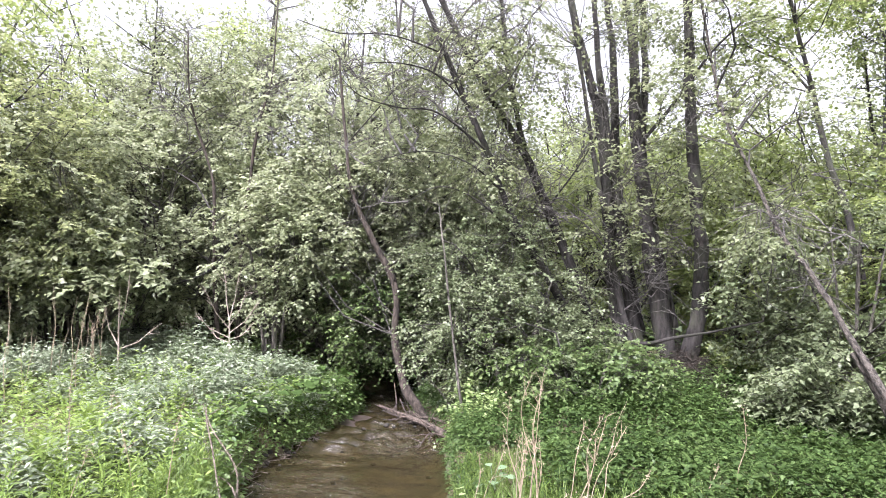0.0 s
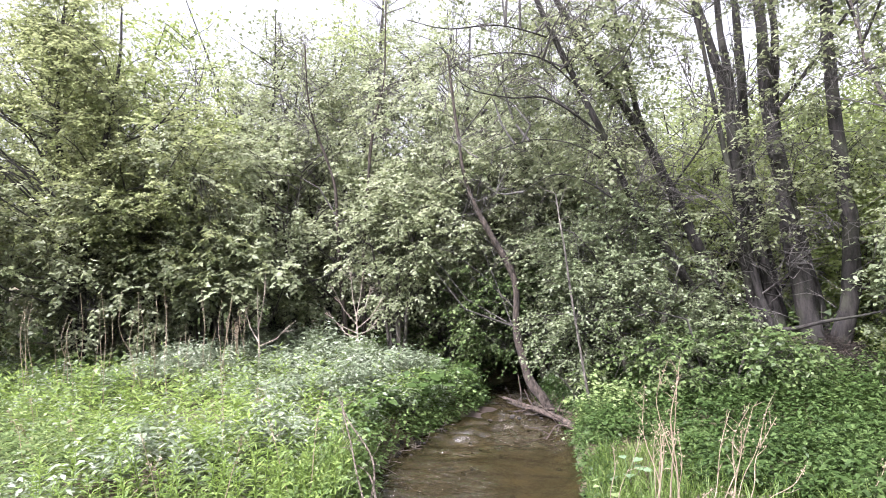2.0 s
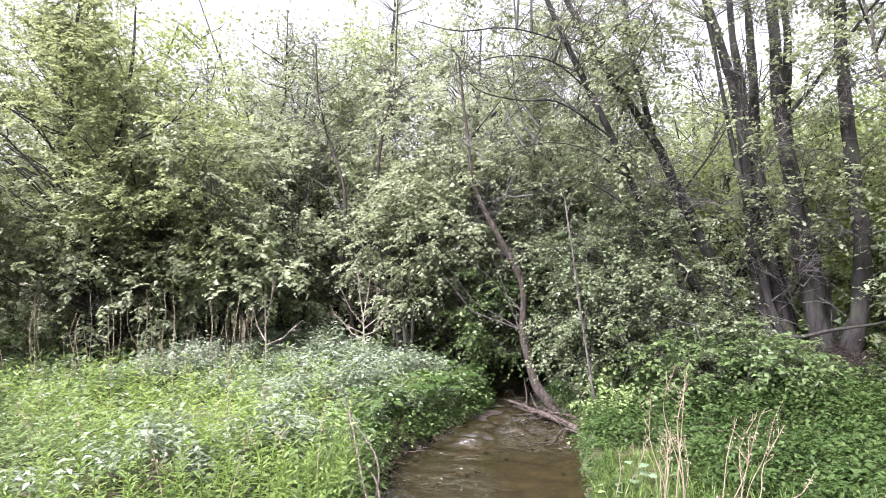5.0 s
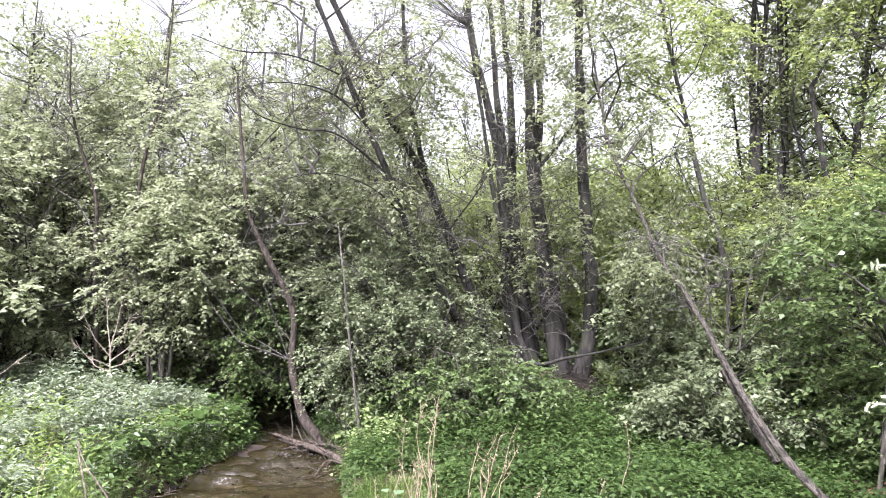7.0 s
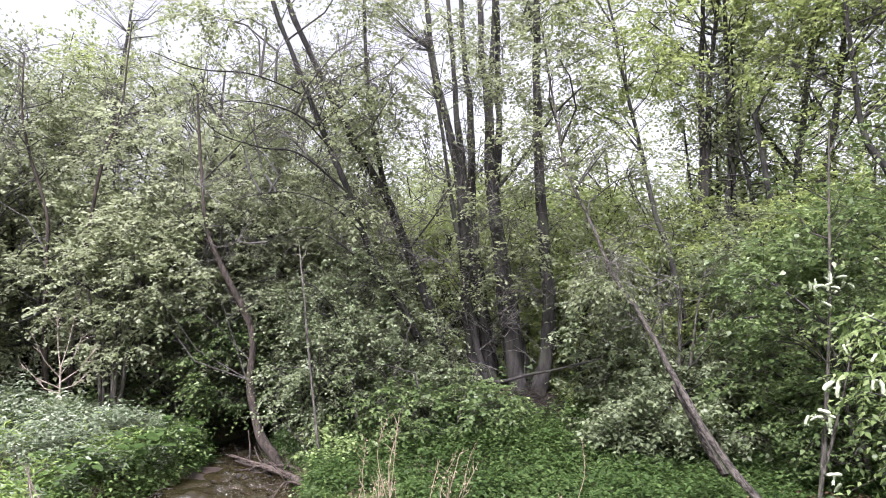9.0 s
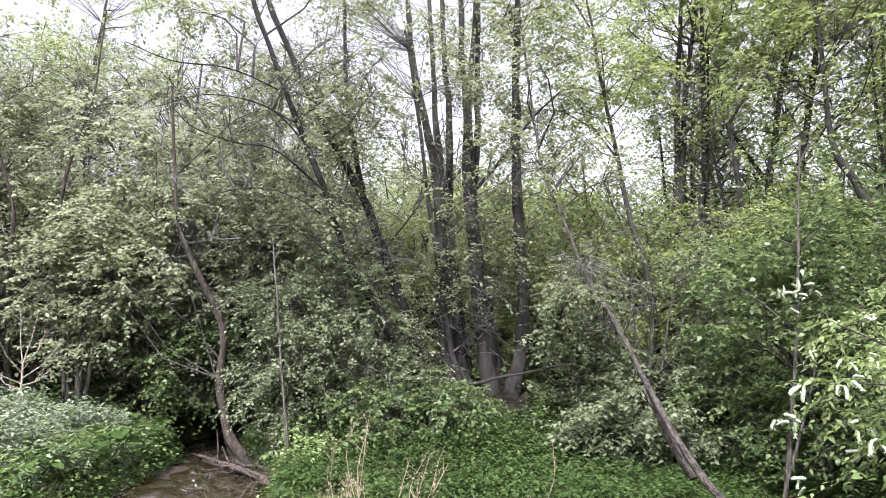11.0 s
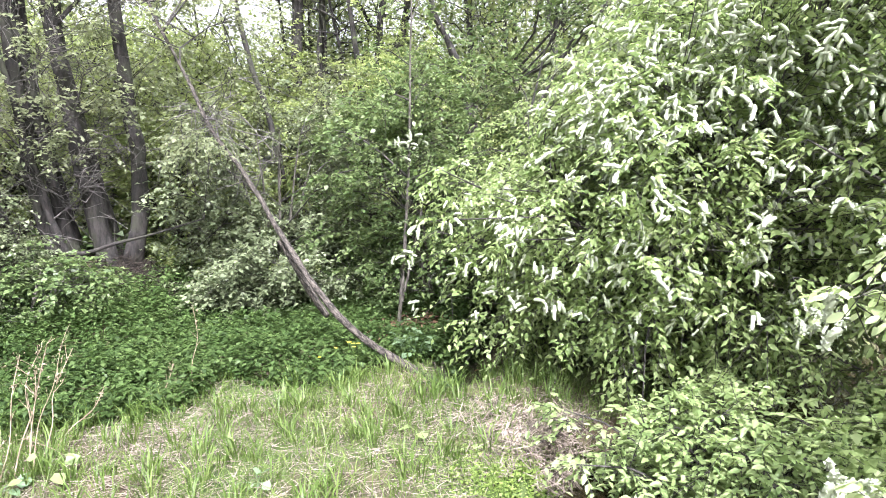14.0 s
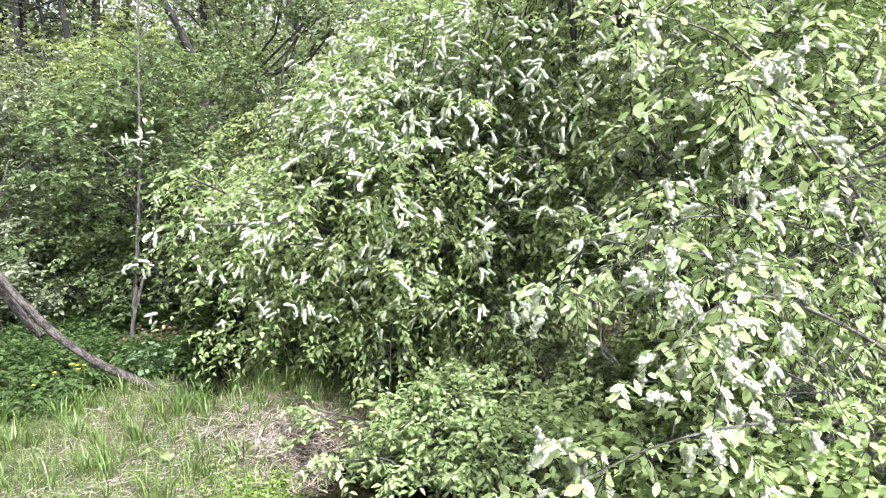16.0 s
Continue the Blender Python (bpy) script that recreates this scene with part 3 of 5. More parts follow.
SLANT.append(([(0.85, 8.6, 2.75), (0.3, 8.2, 3.1), (-0.3, 8.0, 3.2), (-1.0, 7.9, 3.0)], 0.016, 0.004))
SLANT.append(([(1.5, 9.05, 2.6), (1.9, 8.7, 3.2), (2.1, 8.4, 3.6), (2.5, 8.2, 4.2)], 0.016, 0.004))
SLANT.append(([(0.3, 8.5, 3.95), (-0.2, 8.2, 4.3), (-0.9, 7.9, 4.3), (-1.5, 7.7, 4.0)], 0.014, 0.004))
SLANT.append(([(0.04, 8.38, 4.57), (-0.67, 7.95, 4.67), (-1.27, 7.47, 4.51), (-1.69, 7.07, 4.51)], 0.014, 0.005))
T = np.concatenate([cloud((0.3, 8.8, 5.2), (1.7, 1.0, 1.8), 230, 51, 0.2, -0.1), cloud((0.9, 8.8, 3.2), (1.0, 0.7, 1.5), 70, 52, 0.2, -0.1)])
bare = np.concatenate([cloud((0.2, 8.4, 3.9), (1.9, 0.9, 1.9), 130, 53, 0.1, -0.8), cloud((-0.6, 7.9, 3.9), (1.0, 0.5, 0.8), 26, 55, 0.1, -0.8), cloud((1.2, 8.6, 2.6), (0.8, 0.5, 0.9), 70, 54, 0.1, -0.5)])
woody("slanting_alder", "dark slanting alder with long bare boughs and grey dead twigs", "tree", SLANT, T, BARK_ALDER, LEAF_ALDER, 0.068, 4, 0.4, 8, bare=bare, simple=True)

# half-fallen trunk across the grass
B = [(3.86, 3.32, -0.16), (3.69, 3.62, 0.0), (3.47, 4.17, 0.29), (3.44, 4.7, 0.63), (3.49, 5.28, 1.05), (3.54, 5.73, 1.42), (3.6, 6.27, 1.81), (3.58, 6.74, 2.2), (3.55, 7.21, 2.85), (3.5, 7.87, 3.69), (3.54, 8.29, 4.46), (3.5, 8.73, 6.03)]
T = np.concatenate([cloud((3.6, 8.0, 4.2), (1.1, 1.0, 1.9), 110, 61, 0.2, -0.1), cloud((3.7, 6.9, 2.3), (0.5, 0.6, 0.6), 25, 62, 0.2, -0.1)])
woody("half_fallen_tree", "half-fallen grey-brown tree leaning up from the grass", "tree", [(B, 0.038, 0.015), ([(3.5, 5.36, 1.04), (3.53, 5.05, 0.68), (3.55, 4.86, 0.47), (3.57, 4.74, 0.36)], 0.034, 0.028)], T, BARK_FALLEN, LEAF_ALDER, 0.064, 4, 0.38, 8, simple=True,
      bare=cloud((3.55, 6.4, 2.0), (0.4, 1.2, 0.9), 30, 63, 0.1, -0.6))

# tall slim trees of the far bank
FAR = []
FAR.append(([(8.0, 11.5, 0.4), (8.03, 11.51, 3.01), (8.13, 11.43, 4.37), (8.14, 11.43, 6.24), (8.22, 11.37, 8.6)], 0.15, 0.07))
FAR.append(([(8.1, 11.9, 0.4), (8.15, 11.42, 3.75), (8.26, 11.34, 6.23), (8.44, 11.21, 8.4)], 0.11, 0.05))
FAR.append(([(8.6, 11.1, 0.4), (8.59, 11.1, 2.62), (8.58, 11.1, 4.96), (8.54, 11.14, 8.3)], 0.14, 0.06))
FAR.append(([(8.6, 9.8, 0.4), (8.74, 9.68, 2.99), (8.84, 9.59, 4.43), (8.96, 9.47, 5.98), (9.2, 9.3, 7.8)], 0.12, 0.05))
FAR.append(([(8.6, 9.7, 0.4), (8.89, 9.54, 2.87), (9.14, 9.3, 4.29), (9.31, 9.13, 5.7), (9.5, 9.0, 7.8)], 0.13, 0.05))
FAR.append(([(9.5, 7.5, 0.4), (9.2, 7.77, 3.12), (9.02, 7.98, 4.02), (8.81, 8.21, 4.85), (8.7, 8.31, 7.2)], 0.11, 0.04))
FAR.append(([(6.3, 9.1, 0.3), (6.0, 9.25, 2.44), (5.76, 9.4, 3.52), (5.55, 9.53, 4.72), (5.25, 9.69, 6.6)], 0.07, 0.03))
FAR.append(([(-4.6, 14.3, 0.5), (-4.49, 14.39, 2.78), (-4.41, 14.41, 4.43), (-4.16, 14.48, 5.56), (-4.0, 14.5, 7.6)], 0.12, 0.05))
for i, (pts, r0, r1) in enumerate(FAR):
    end = np.array(pts[-1]) + (np.array(pts[-1]) - np.array(pts[-2])) * 0.5
    ln = (pts + [tuple(end)], r0, 0.015)
    top = np.array(ln[0][-1])
    c = top * np.array([1, 1, 0.86])
    T = cloud(c, (1.7, 1.7, 2.6), 220, 70 + i, 0.2, -0.15)
    woody("slim_tree", "tall slim grey-brown tree with fresh yellow-green leaves", "tree", [ln], T, BARK_ALDER, LEAF_BRIGHT, 0.08, 4, 0.42, 8, group="slim trees", simple=True)

# shrubs and young trees: foot, crown centre, radii, sprays, leaf kind, leaf size
class count:
    shrubs = 0


def shrub(foot, c, rad, n, leaf, size, label):
    i = count.shrubs
    count.shrubs += 1
    b = (*foot, ground_at(*foot) - 0.05)
    st = fan(b, 6, c[2] + rad[2] * 0.5, min(rad[0], rad[1]) * 0.8, 0.04, 300 + i)
    T = cloud(c, rad, int(n * 0.88), 100 + 5 * i, 0.5, -0.3, 1.2, floor=b[2] + (0.85 if label.endswith("behind the meadow") else 0.15))
    small = math.hypot(c[0], c[1]) > 8 and not (-1.5 < c[0] < 2.5 and c[1] < 10.5)
    woody("shrub", label, "shrub", st, T, BARK_GREY, leaf, size * (1.25 if small else 1.1), 4, 0.33, 8, centre=c, stem_name="stem", simple=True)


shrub((-1.9, 10.8), (-0.9, 10.55, 2.1), (2.2, 1.1, 2.1), 1200, LEAF_PALE, 0.06, "dense shrub with pale leaves hanging over the stream")
shrub((0.9, 8.5), (0.75, 8.45, 1.1), (1.1, 0.8, 1.25), 480, LEAF_STREAM, 0.05, "leafy shrub at the stream's edge")
shrub((-2.9, 10.9), (-3.0, 10.8, 1.7), (1.5, 1.0, 1.7), 600, LEAF_ALDER, 0.058, "leafy shrub behind the meadow")
shrub((-4.9, 10.4), (-4.9, 10.2, 2.3), (1.7, 1.1, 2.0), 650, LEAF_PALE, 0.062, "broad dark-based shrub behind the meadow")
shrub((-6.6, 9.0), (-6.5, 8.8, 2.4), (1.6, 1.3, 2.1), 700, LEAF_PALE, 0.065, "shrub with sprays of pale leaves")
shrub((-3.6, 13.2), (-3.4, 13.0, 3.0), (2.4, 1.4, 2.8), 480, LEAF_ALDER, 0.07, "tall grey-green thicket tree")
shrub((0.2, 12.2), (0.3, 12.0, 2.6), (2.3, 1.3, 2.4), 700, LEAF_ALDER, 0.06, "tall grey-green thicket tree")
shrub((2.6, 11.6), (2.8, 11.6, 1.9), (2.0, 1.1, 1.7), 600, LEAF_BRIGHT, 0.06, "fresh green shrub behind the alder")
shrub((5.3, 8.2), (5.3, 8.1, 1.6), (1.4, 1.0, 1.3), 560, LEAF_STREAM, 0.06, "green shrub behind the half-fallen tree")
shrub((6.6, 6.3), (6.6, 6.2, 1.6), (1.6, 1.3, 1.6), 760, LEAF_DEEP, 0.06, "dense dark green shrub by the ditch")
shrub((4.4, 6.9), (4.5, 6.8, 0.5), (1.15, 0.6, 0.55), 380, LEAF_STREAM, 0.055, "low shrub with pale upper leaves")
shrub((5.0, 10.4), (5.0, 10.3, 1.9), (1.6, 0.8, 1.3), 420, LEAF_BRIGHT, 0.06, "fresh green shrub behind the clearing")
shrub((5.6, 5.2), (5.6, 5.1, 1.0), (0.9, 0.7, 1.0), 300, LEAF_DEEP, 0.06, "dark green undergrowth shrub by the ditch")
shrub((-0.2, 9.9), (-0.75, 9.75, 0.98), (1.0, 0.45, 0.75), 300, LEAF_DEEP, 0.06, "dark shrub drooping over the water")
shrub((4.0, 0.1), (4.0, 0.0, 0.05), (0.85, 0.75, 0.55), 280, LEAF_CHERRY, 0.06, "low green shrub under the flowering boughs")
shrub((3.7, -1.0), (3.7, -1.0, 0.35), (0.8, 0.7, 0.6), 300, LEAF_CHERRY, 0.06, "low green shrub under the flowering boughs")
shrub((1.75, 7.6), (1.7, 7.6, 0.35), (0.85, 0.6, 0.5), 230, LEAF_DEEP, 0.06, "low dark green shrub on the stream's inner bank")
shrub((1.8, 8.5), (1.7, 8.35, 0.6), (0.6, 0.5, 0.6), 190, LEAF_STREAM, 0.05, "leafy shrub at the alder's foot")
shrub((-5.3, 9.3), (-4.75, 8.75, 1.72), (1.3, 0.5, 0.45), 210, LEAF_PALE, 0.08, "shrub with drooping sprays of large pale leaves")
shrub((-8.4, 6.6), (-8.3, 6.4, 1.8), (1.4, 1.6, 1.8), 560, LEAF_ALDER, 0.065, "leafy shrub at the meadow's edge")
shrub((-1.6, 11.8), (-1.6, 11.8, 3.6), (1.9, 1.2, 2.6), 620, LEAF_PALE, 0.06, "tall pale-leaved thicket tree")
shrub((-5.4, 12.4), (-5.6, 12.2, 3.6), (2.0, 1.4, 2.8), 620, LEAF_ALDER, 0.06, "tall grey-green thicket tree")
shrub((-8.0, 10.8), (-8.0, 10.8, 3.8), (1.9, 1.5, 3.0), 600, LEAF_BRIGHT, 0.07, "tall fresh green thicket tree")
shrub((6.6, 3.8), (6.8, 3.9, 2.0), (1.5, 1.2, 2.0), 560, LEAF_DEEP, 0.06, "dark green shrub behind the bird cherry")
shrub((8.4, 8.2), (8.2, 8.0, 2.2), (2.0, 1.6, 2.0), 600, LEAF_BRIGHT, 0.065, "fresh green shrub among slim trees")
shrub((7.5, 10.5), (7.3, 10.4, 2.0), (2.2, 1.4, 1.8), 500, LEAF_BRIGHT, 0.065, "fresh green shrub among slim trees")

shrub((-5.6, 9.2), (-5.6, 8.75, 2.2), (1.3, 0.5, 1.0), 280, LEAF_PALE, 0.064, "spreading pale-leaved shrub behind the meadow")
shrub((-2.6, 9.9), (-2.4, 9.65, 2.0), (1.0, 0.5, 0.9), 220, LEAF_PALE, 0.06, "spreading pale-leaved shrub behind the meadow")

# thin twiggy trees that stand above the thicket
for i, (px, py, h) in enumerate([(-6.1, 13.0, 6.2), (-4.7, 14.0, 6.7), (-3.3, 13.6, 7.0), (-1.9, 13.9, 6.7), (-0.6, 13.2, 7.3), (0.8, 13.5, 7.2), (-7.6, 12.6, 6.4)]):
    b = (px, py, ground_at(px, py) - 0.05)
    woody("thin_tree", "thin twiggy grey-green tree above the thicket", "tree", fan(b, 5, h, 1.1, 0.05, 600 + i), cloud((px, py, h * 0.66), (1.2, 1.0, h * 0.34), 230, 610 + i, 0.1, -0.5), BARK_ALDER, LEAF_ALDER, 0.052,
          4, 0.36, 7, 0.15, "thin trees behind the stream", simple=True, bare=cloud((px, py, h * 0.68), (1.2, 1.0, h * 0.33), 150, 630 + i, 0.1, -0.8), bare_r=0.9, limb_r=0.006)
# slender dark stems in front of it
SLENDER = [[(-3.3, 10.2, 0.0), (-3.25, 10.2, 1.8), (-3.11, 10.2, 3.41), (-2.98, 10.2, 4.2), (-2.82, 10.2, 4.9), (-2.76, 10.2, 6.2)],
           [(-3.45, 9.9, 0.0), (-3.55, 9.9, 1.2), (-3.6, 9.9, 2.4), (-3.65, 9.9, 3.1), (-3.91, 9.9, 3.88), (-4.07, 9.9, 4.6), (-4.1, 9.9, 5.4)]]
for i, line in enumerate(SLENDER):
    top = np.array(line[-1])
    woody("slender_tree", "slender dark-stemmed tree with few leaves behind the meadow", "tree", [(line, 0.042, 0.01)], cloud(top - np.array([0, -0.3, 1.0]), (0.8, 0.5, 1.5), 60, 650 + i, 0.1, -0.6), BARK_BROWN, LEAF_PALE, 0.055,
          4, 0.34, 7, 0.15, simple=True, bare=cloud(top - np.array([0, 0, 1.4]), (0.7, 0.35, 1.7), 46, 660 + i, 0.1, -0.8), bare_r=0.7, limb_r=0.005)

# bright tree at the meadow's edge
LEFT = [([(-6.9, 8.1, 0.1), (-6.75, 8.0, 2.0), (-6.5, 8.1, 3.4), (-6.3, 8.2, 4.6), (-6.3, 8.3, 5.6)], 0.07, 0.012), ([(-7.0, 8.2, 0.1), (-7.4, 8.4, 2.5), (-7.5, 8.4, 4.6), (-7.2, 8.4, 6.6)], 0.09, 0.014),
        ([(-6.72, 8.0, 2.3), (-6.3, 7.9, 2.7), (-5.8, 7.9, 2.85), (-5.4, 8.0, 2.9)], 0.025, 0.006), ([(-6.55, 8.05, 3.2), (-6.1, 8.0, 3.5), (-5.6, 8.1, 3.75), (-5.2, 8.2, 4.3)], 0.025, 0.006)]
T = np.concatenate([cloud((-7.4, 8.5, 3.0), (2.1, 1.6, 2.2), 800, 91, 0.35, -0.45), cloud((-6.1, 8.3, 2.7), (1.5, 1.0, 1.5), 460, 92, 0.3, -0.45), cloud((-7.2, 8.4, 5.0), (1.3, 1.0, 1.2), 220, 93, 0.2, -0.3)])
woody("meadow_tree", "olive-green broad-crowned tree at the edge of the meadow", "tree", LEFT, T, BARK_ALDER, LEAF_OLIVE, 0.064, 4, 0.4, 11, 0.12, simple=True, limb_r=0.004)

# slim sapling by the ditch
SAP = [([(4.64, 4.9, 0.0), (4.69, 4.82, 1.01), (4.73, 4.77, 1.95), (4.7, 4.66, 3.4)], 0.024, 0.009), ([(4.66, 4.86, 0.3), (4.85, 4.79, 1.06), (5.0, 4.78, 1.7)], 0.015, 0.006)]
sap_ob = woody("bird_cherry_sapling", "slim grey sapling by the ditch with one cluster of white flowers", "tree", SAP, cloud((4.85, 4.8, 2.4), (0.7, 0.6, 1.3), 90, 95, 0.2, -0.3),
      BARK_GREY, LEAF_DEEP, 0.06, 3, 0.3, 6)[0]


# ---- flowering bird cherries ----
def raceme_mesh(length, seed, petals=26, petal=0.014, rings=7, sides=5, width=0.0125):
    """An arching spike of small white flowers: an uneven body of packed blossom with petals standing out."""
    g = np.random.default_rng(seed)
    p = smooth_line(np.array([(0, 0, 0), (0.35, 0.03, 0.0), (0.7, -0.02, -0.07), (1.0, 0, -0.2)]) * length, rings)
    rad = width * np.sin(np.linspace(0.35, 2.75, rings)) ** 0.4
    V, F = tubes(p[None], rad[None], sides)
    q = np.repeat(p, sides, 0)
    V = q + (V - q) * g.uniform(0.7, 1.35, (len(V), 1))
    C = p[g.integers(0, rings, petals)] + g.normal(0, width * 0.5, (petals, 3))
    L = petal * g.uniform(0.7, 1.2, petals)
    return mesh_of("raceme", *join([(V, F), leaves(C, g.normal(size=(petals, 3)), g.normal(size=(petals, 3)), L, L * 0.95, True, 0.1)]), PETAL)


RACEMES = [raceme_mesh(0.078, 1), raceme_mesh(0.09, 2), raceme_mesh(0.07, 3)]
NEAR_RACEMES = [raceme_mesh(0.07, 4, 80, 0.015, 9, 7, 0.011), raceme_mesh(0.08, 5, 90, 0.015, 9, 7, 0.011)]


def bunches(pick, tip, d):
    """Two or three racemes to each chosen shoot."""
    k = np.repeat(pick, 3)[rng.uniform(size=len(pick) * 3) < 0.8]
    return tip[k] + rng.normal(size=(len(k), 3)) * 0.024, d[k]


def raceme_turn(way, g):
    return pose(0, 0, 0, g.normal(0, 30), g.normal(28, 30), math.degrees(math.atan2(way[1], way[0])) + g.normal(0, 50))


def hang_racemes(ob, P, D, meshes, seed, size=1.0):
    g = np.random.default_rng(seed)
    for i, (p, way) in enumerate(zip(P, D)):
        r = new("raceme", meshes[i % len(meshes)])
        r.parent = ob
        r.matrix_basis = Matrix.Translation(Vector(p) - ob.location) @ raceme_turn(way, g) @ Matrix.Scale(size * g.uniform(0.75, 1.3), 4)


def far_racemes(ob, P, D, me, seed):
    """Those past counting, joined."""
    g = np.random.default_rng(seed)
    v = np.empty(len(me.vertices) * 3)
    me.vertices.foreach_get("co", v)
    v = v.reshape(-1, 3)
    f = np.array([list(p.vertices) for p in me.polygons])
    chunks = []
    for p, way in zip(P, D):
        m = np.array(raceme_turn(way, g).to_3x3())
        chunks.append((v @ m.T * g.uniform(0.65, 1.1) + p, f))
    tagged(part("racemes", mesh_of("racemes", *join(chunks), PETAL), ob), kind="stuff")


b = (5.5, 2.4, ground_at(5.5, 2.4) - 0.05)
st = fan(b, 9, 2.3, 1.6, 0.045, 501)
T = np.concatenate([cloud((5.35, 2.3, 1.35), (1.5, 1.6, 1.75), 2250, 111, 0.35, -0.45, 1.3, floor=0.18),
                    cloud((6.0, 1.3, 3.3), (1.6, 1.7, 1.9), 1000, 113, 0.4, -0.3, 1.3), cloud((5.35, 1.5, 2.4), (0.9, 1.1, 0.9), 420, 114, 0.2, -0.6), cloud((4.75, 3.0, 0.6), (0.55, 0.6, 0.45), 150, 115, 0.2, -0.5, 1.3, floor=0.1)])
slope = np.degrees(np.arctan2(T[:, 0], T[:, 1]))
T = T[slope > 45 + 4 * np.clip(1.4 - T[:, 2], 0, 1.5)]
slope = np.degrees(np.arctan2(T[:, 0], T[:, 1]))
T = T[T[:, 2] < 2.1 + 0.05 * (slope - 50) + 0.1 * np.clip(slope - 60, 0, 99)]
cherry, tip, d = woody("bird_cherry", "big bird cherry bush in full white bloom above the ditch", "shrub", st, T, BARK_GREY, LEAF_CHERRY, 0.064, 4, 0.3, 8, 0.45, limb_r=0.004,
                       centre=(5.7, 2.1, 1.5), stem_name="stem", flat=0.9, simple=True, ratio=(0.42, 0.54))
face = (tip @ np.array([-0.85, -0.25, 0.15])) + 0.25 * rng.normal(size=len(tip))
order = np.argsort(-face)
hi = order[(tip[order][:, 2] > 0.6)]
pick = hi[:2400][rng.permutation(2400)]
P, D = bunches(pick[:720], tip, d)
hang_racemes(cherry, P[:290], D[:290], RACEMES, 5, 0.95)
far_racemes(cherry, P[290:], D[290:], raceme_mesh(0.082, 9, 8, 0.016, 5, 4), 6)
high = order[tip[order][:, 2] > 1.9]
some = high[:1400][rng.permutation(1400)[:620]]
far_racemes(cherry, *bunches(some, tip, d), raceme_mesh(0.082, 10, 8, 0.016, 5, 4), 7)
# a second one beside it
b = (5.0, -0.7, ground_at(5.0, -0.7) - 0.05)
T = np.concatenate([cloud((4.9, -0.6, 1.5), (1.35, 1.6, 1.5), 900, 116, 0.35, -0.4, 1.3, floor=0.1), cloud((4.9, -0.4, 3.1), (1.3, 1.5, 1.2), 520, 118, 0.3, -0.35, 1.3)])
T = T[(T[:, 0] > 4.1) | (T[:, 1] < 0.5) | (T[:, 2] > 1.3)]
second, tip, d = woody("bird_cherry", "bird cherry bush in white bloom beside a larger one", "shrub", fan(b, 8, 3.4, 1.3, 0.04, 503), T, BARK_GREY, LEAF_CHERRY, 0.066, 4, 0.3, 8, 0.45,
                       centre=(5.1, -0.5, 1.6), stem_name="stem", flat=0.9, simple=True, ratio=(0.42, 0.54))
face = (tip @ np.array([-0.9, 0.1, 0.15])) + 0.25 * rng.normal(size=len(tip))
order = np.argsort(-face)
hi = order[tip[order][:, 2] > 0.9][:1900]
pick = hi[rng.permutation(1900)]
P, D = bunches(pick[:440], tip, d)
hang_racemes(second, P[:150], D[:150], RACEMES, 15)
far_racemes(second, P[150:], D[150:], raceme_mesh(0.082, 11, 8, 0.016, 5, 4), 16)
# a spray of blossom on the sapling
hang_racemes(sap_ob, np.array([4.55, 4.6, 2.0]) + rng.normal(size=(16, 3)) * np.array([0.09, 0.09, 0.06]), rng.normal(size=(16, 3)), RACEMES, 8)

# low light-green shrub over the water
b = (3.75, 1.3, -0.3)
T = cloud((3.78, 1.38, -0.06), (0.62, 0.85, 0.36), 500, 121, 0.4, -0.4, 1.6, floor=-0.28)
T = T[(T[:, 0] > 3.55) | (T[:, 2] > -0.02)]
woody("low_shrub", "low light-green shrub hanging over the water", "shrub", fan((3.9, 1.3, -0.45), 7, 0.5, 0.5, 0.016, 502), T, BARK_GREY, LEAF_LIGHT, 0.058, 4, 0.22, 8,
      centre=(3.8, 1.4, -0.1), stem_name="stem", ratio=(0.42, 0.55), simple=False)

# the near bird cherry whose boughs reach towards the path
foot = (3.6, -1.5, ground_at(3.6, -1.5) - 0.05)
NEAR = []
NEAR.append(([foot, (3.55, -1.3, 1.0), (3.3, -0.7, 1.5), (2.75, -0.15, 1.6), (2.45, 0.12, 1.5)], 0.012, 0.002))
NEAR.append(([foot, (3.4, -1.2, 0.8), (3.0, -0.6, 1.2), (2.45, -0.25, 1.3), (2.05, -0.05, 1.2)], 0.012, 0.002))
NEAR.append(([foot, (3.5, -1.1, 1.2), (3.1, -0.6, 1.9), (2.65, -0.3, 2.1), (2.25, -0.15, 2.05)], 0.012, 0.002))
NEAR.append(([foot, (3.4, -1.1, 0.5), (2.9, -0.5, 0.68), (2.3, 0.0, 0.74), (1.95, 0.28, 0.68)], 0.012, 0.002))
NEAR.append(([foot, (3.7, -1.1, 1.4), (3.4, -0.4, 2.3), (3.1, 0.05, 2.5), (2.85, 0.3, 2.45)], 0.012, 0.002))
NEAR.append(([foot, (3.8, -1.0, 1.0), (3.5, -0.2, 1.3), (3.15, 0.25, 1.3), (2.82, 0.48, 1.2)], 0.012, 0.002))
NEAR.append(([foot, (4.3, -1.0, 1.8), (4.6, -0.5, 3.0), (4.4, 0.2, 3.6)], 0.035, 0.008))
T = np.concatenate([smooth_line(p, 26)[9:] + rng.normal(size=(17, 3)) * 0.085 for p, _, _ in NEAR] +
                   [cloud((3.45, -0.75, 1.3), (0.8, 0.65, 1.15), 66, 131, 0.3, -0.3, 1.5)])
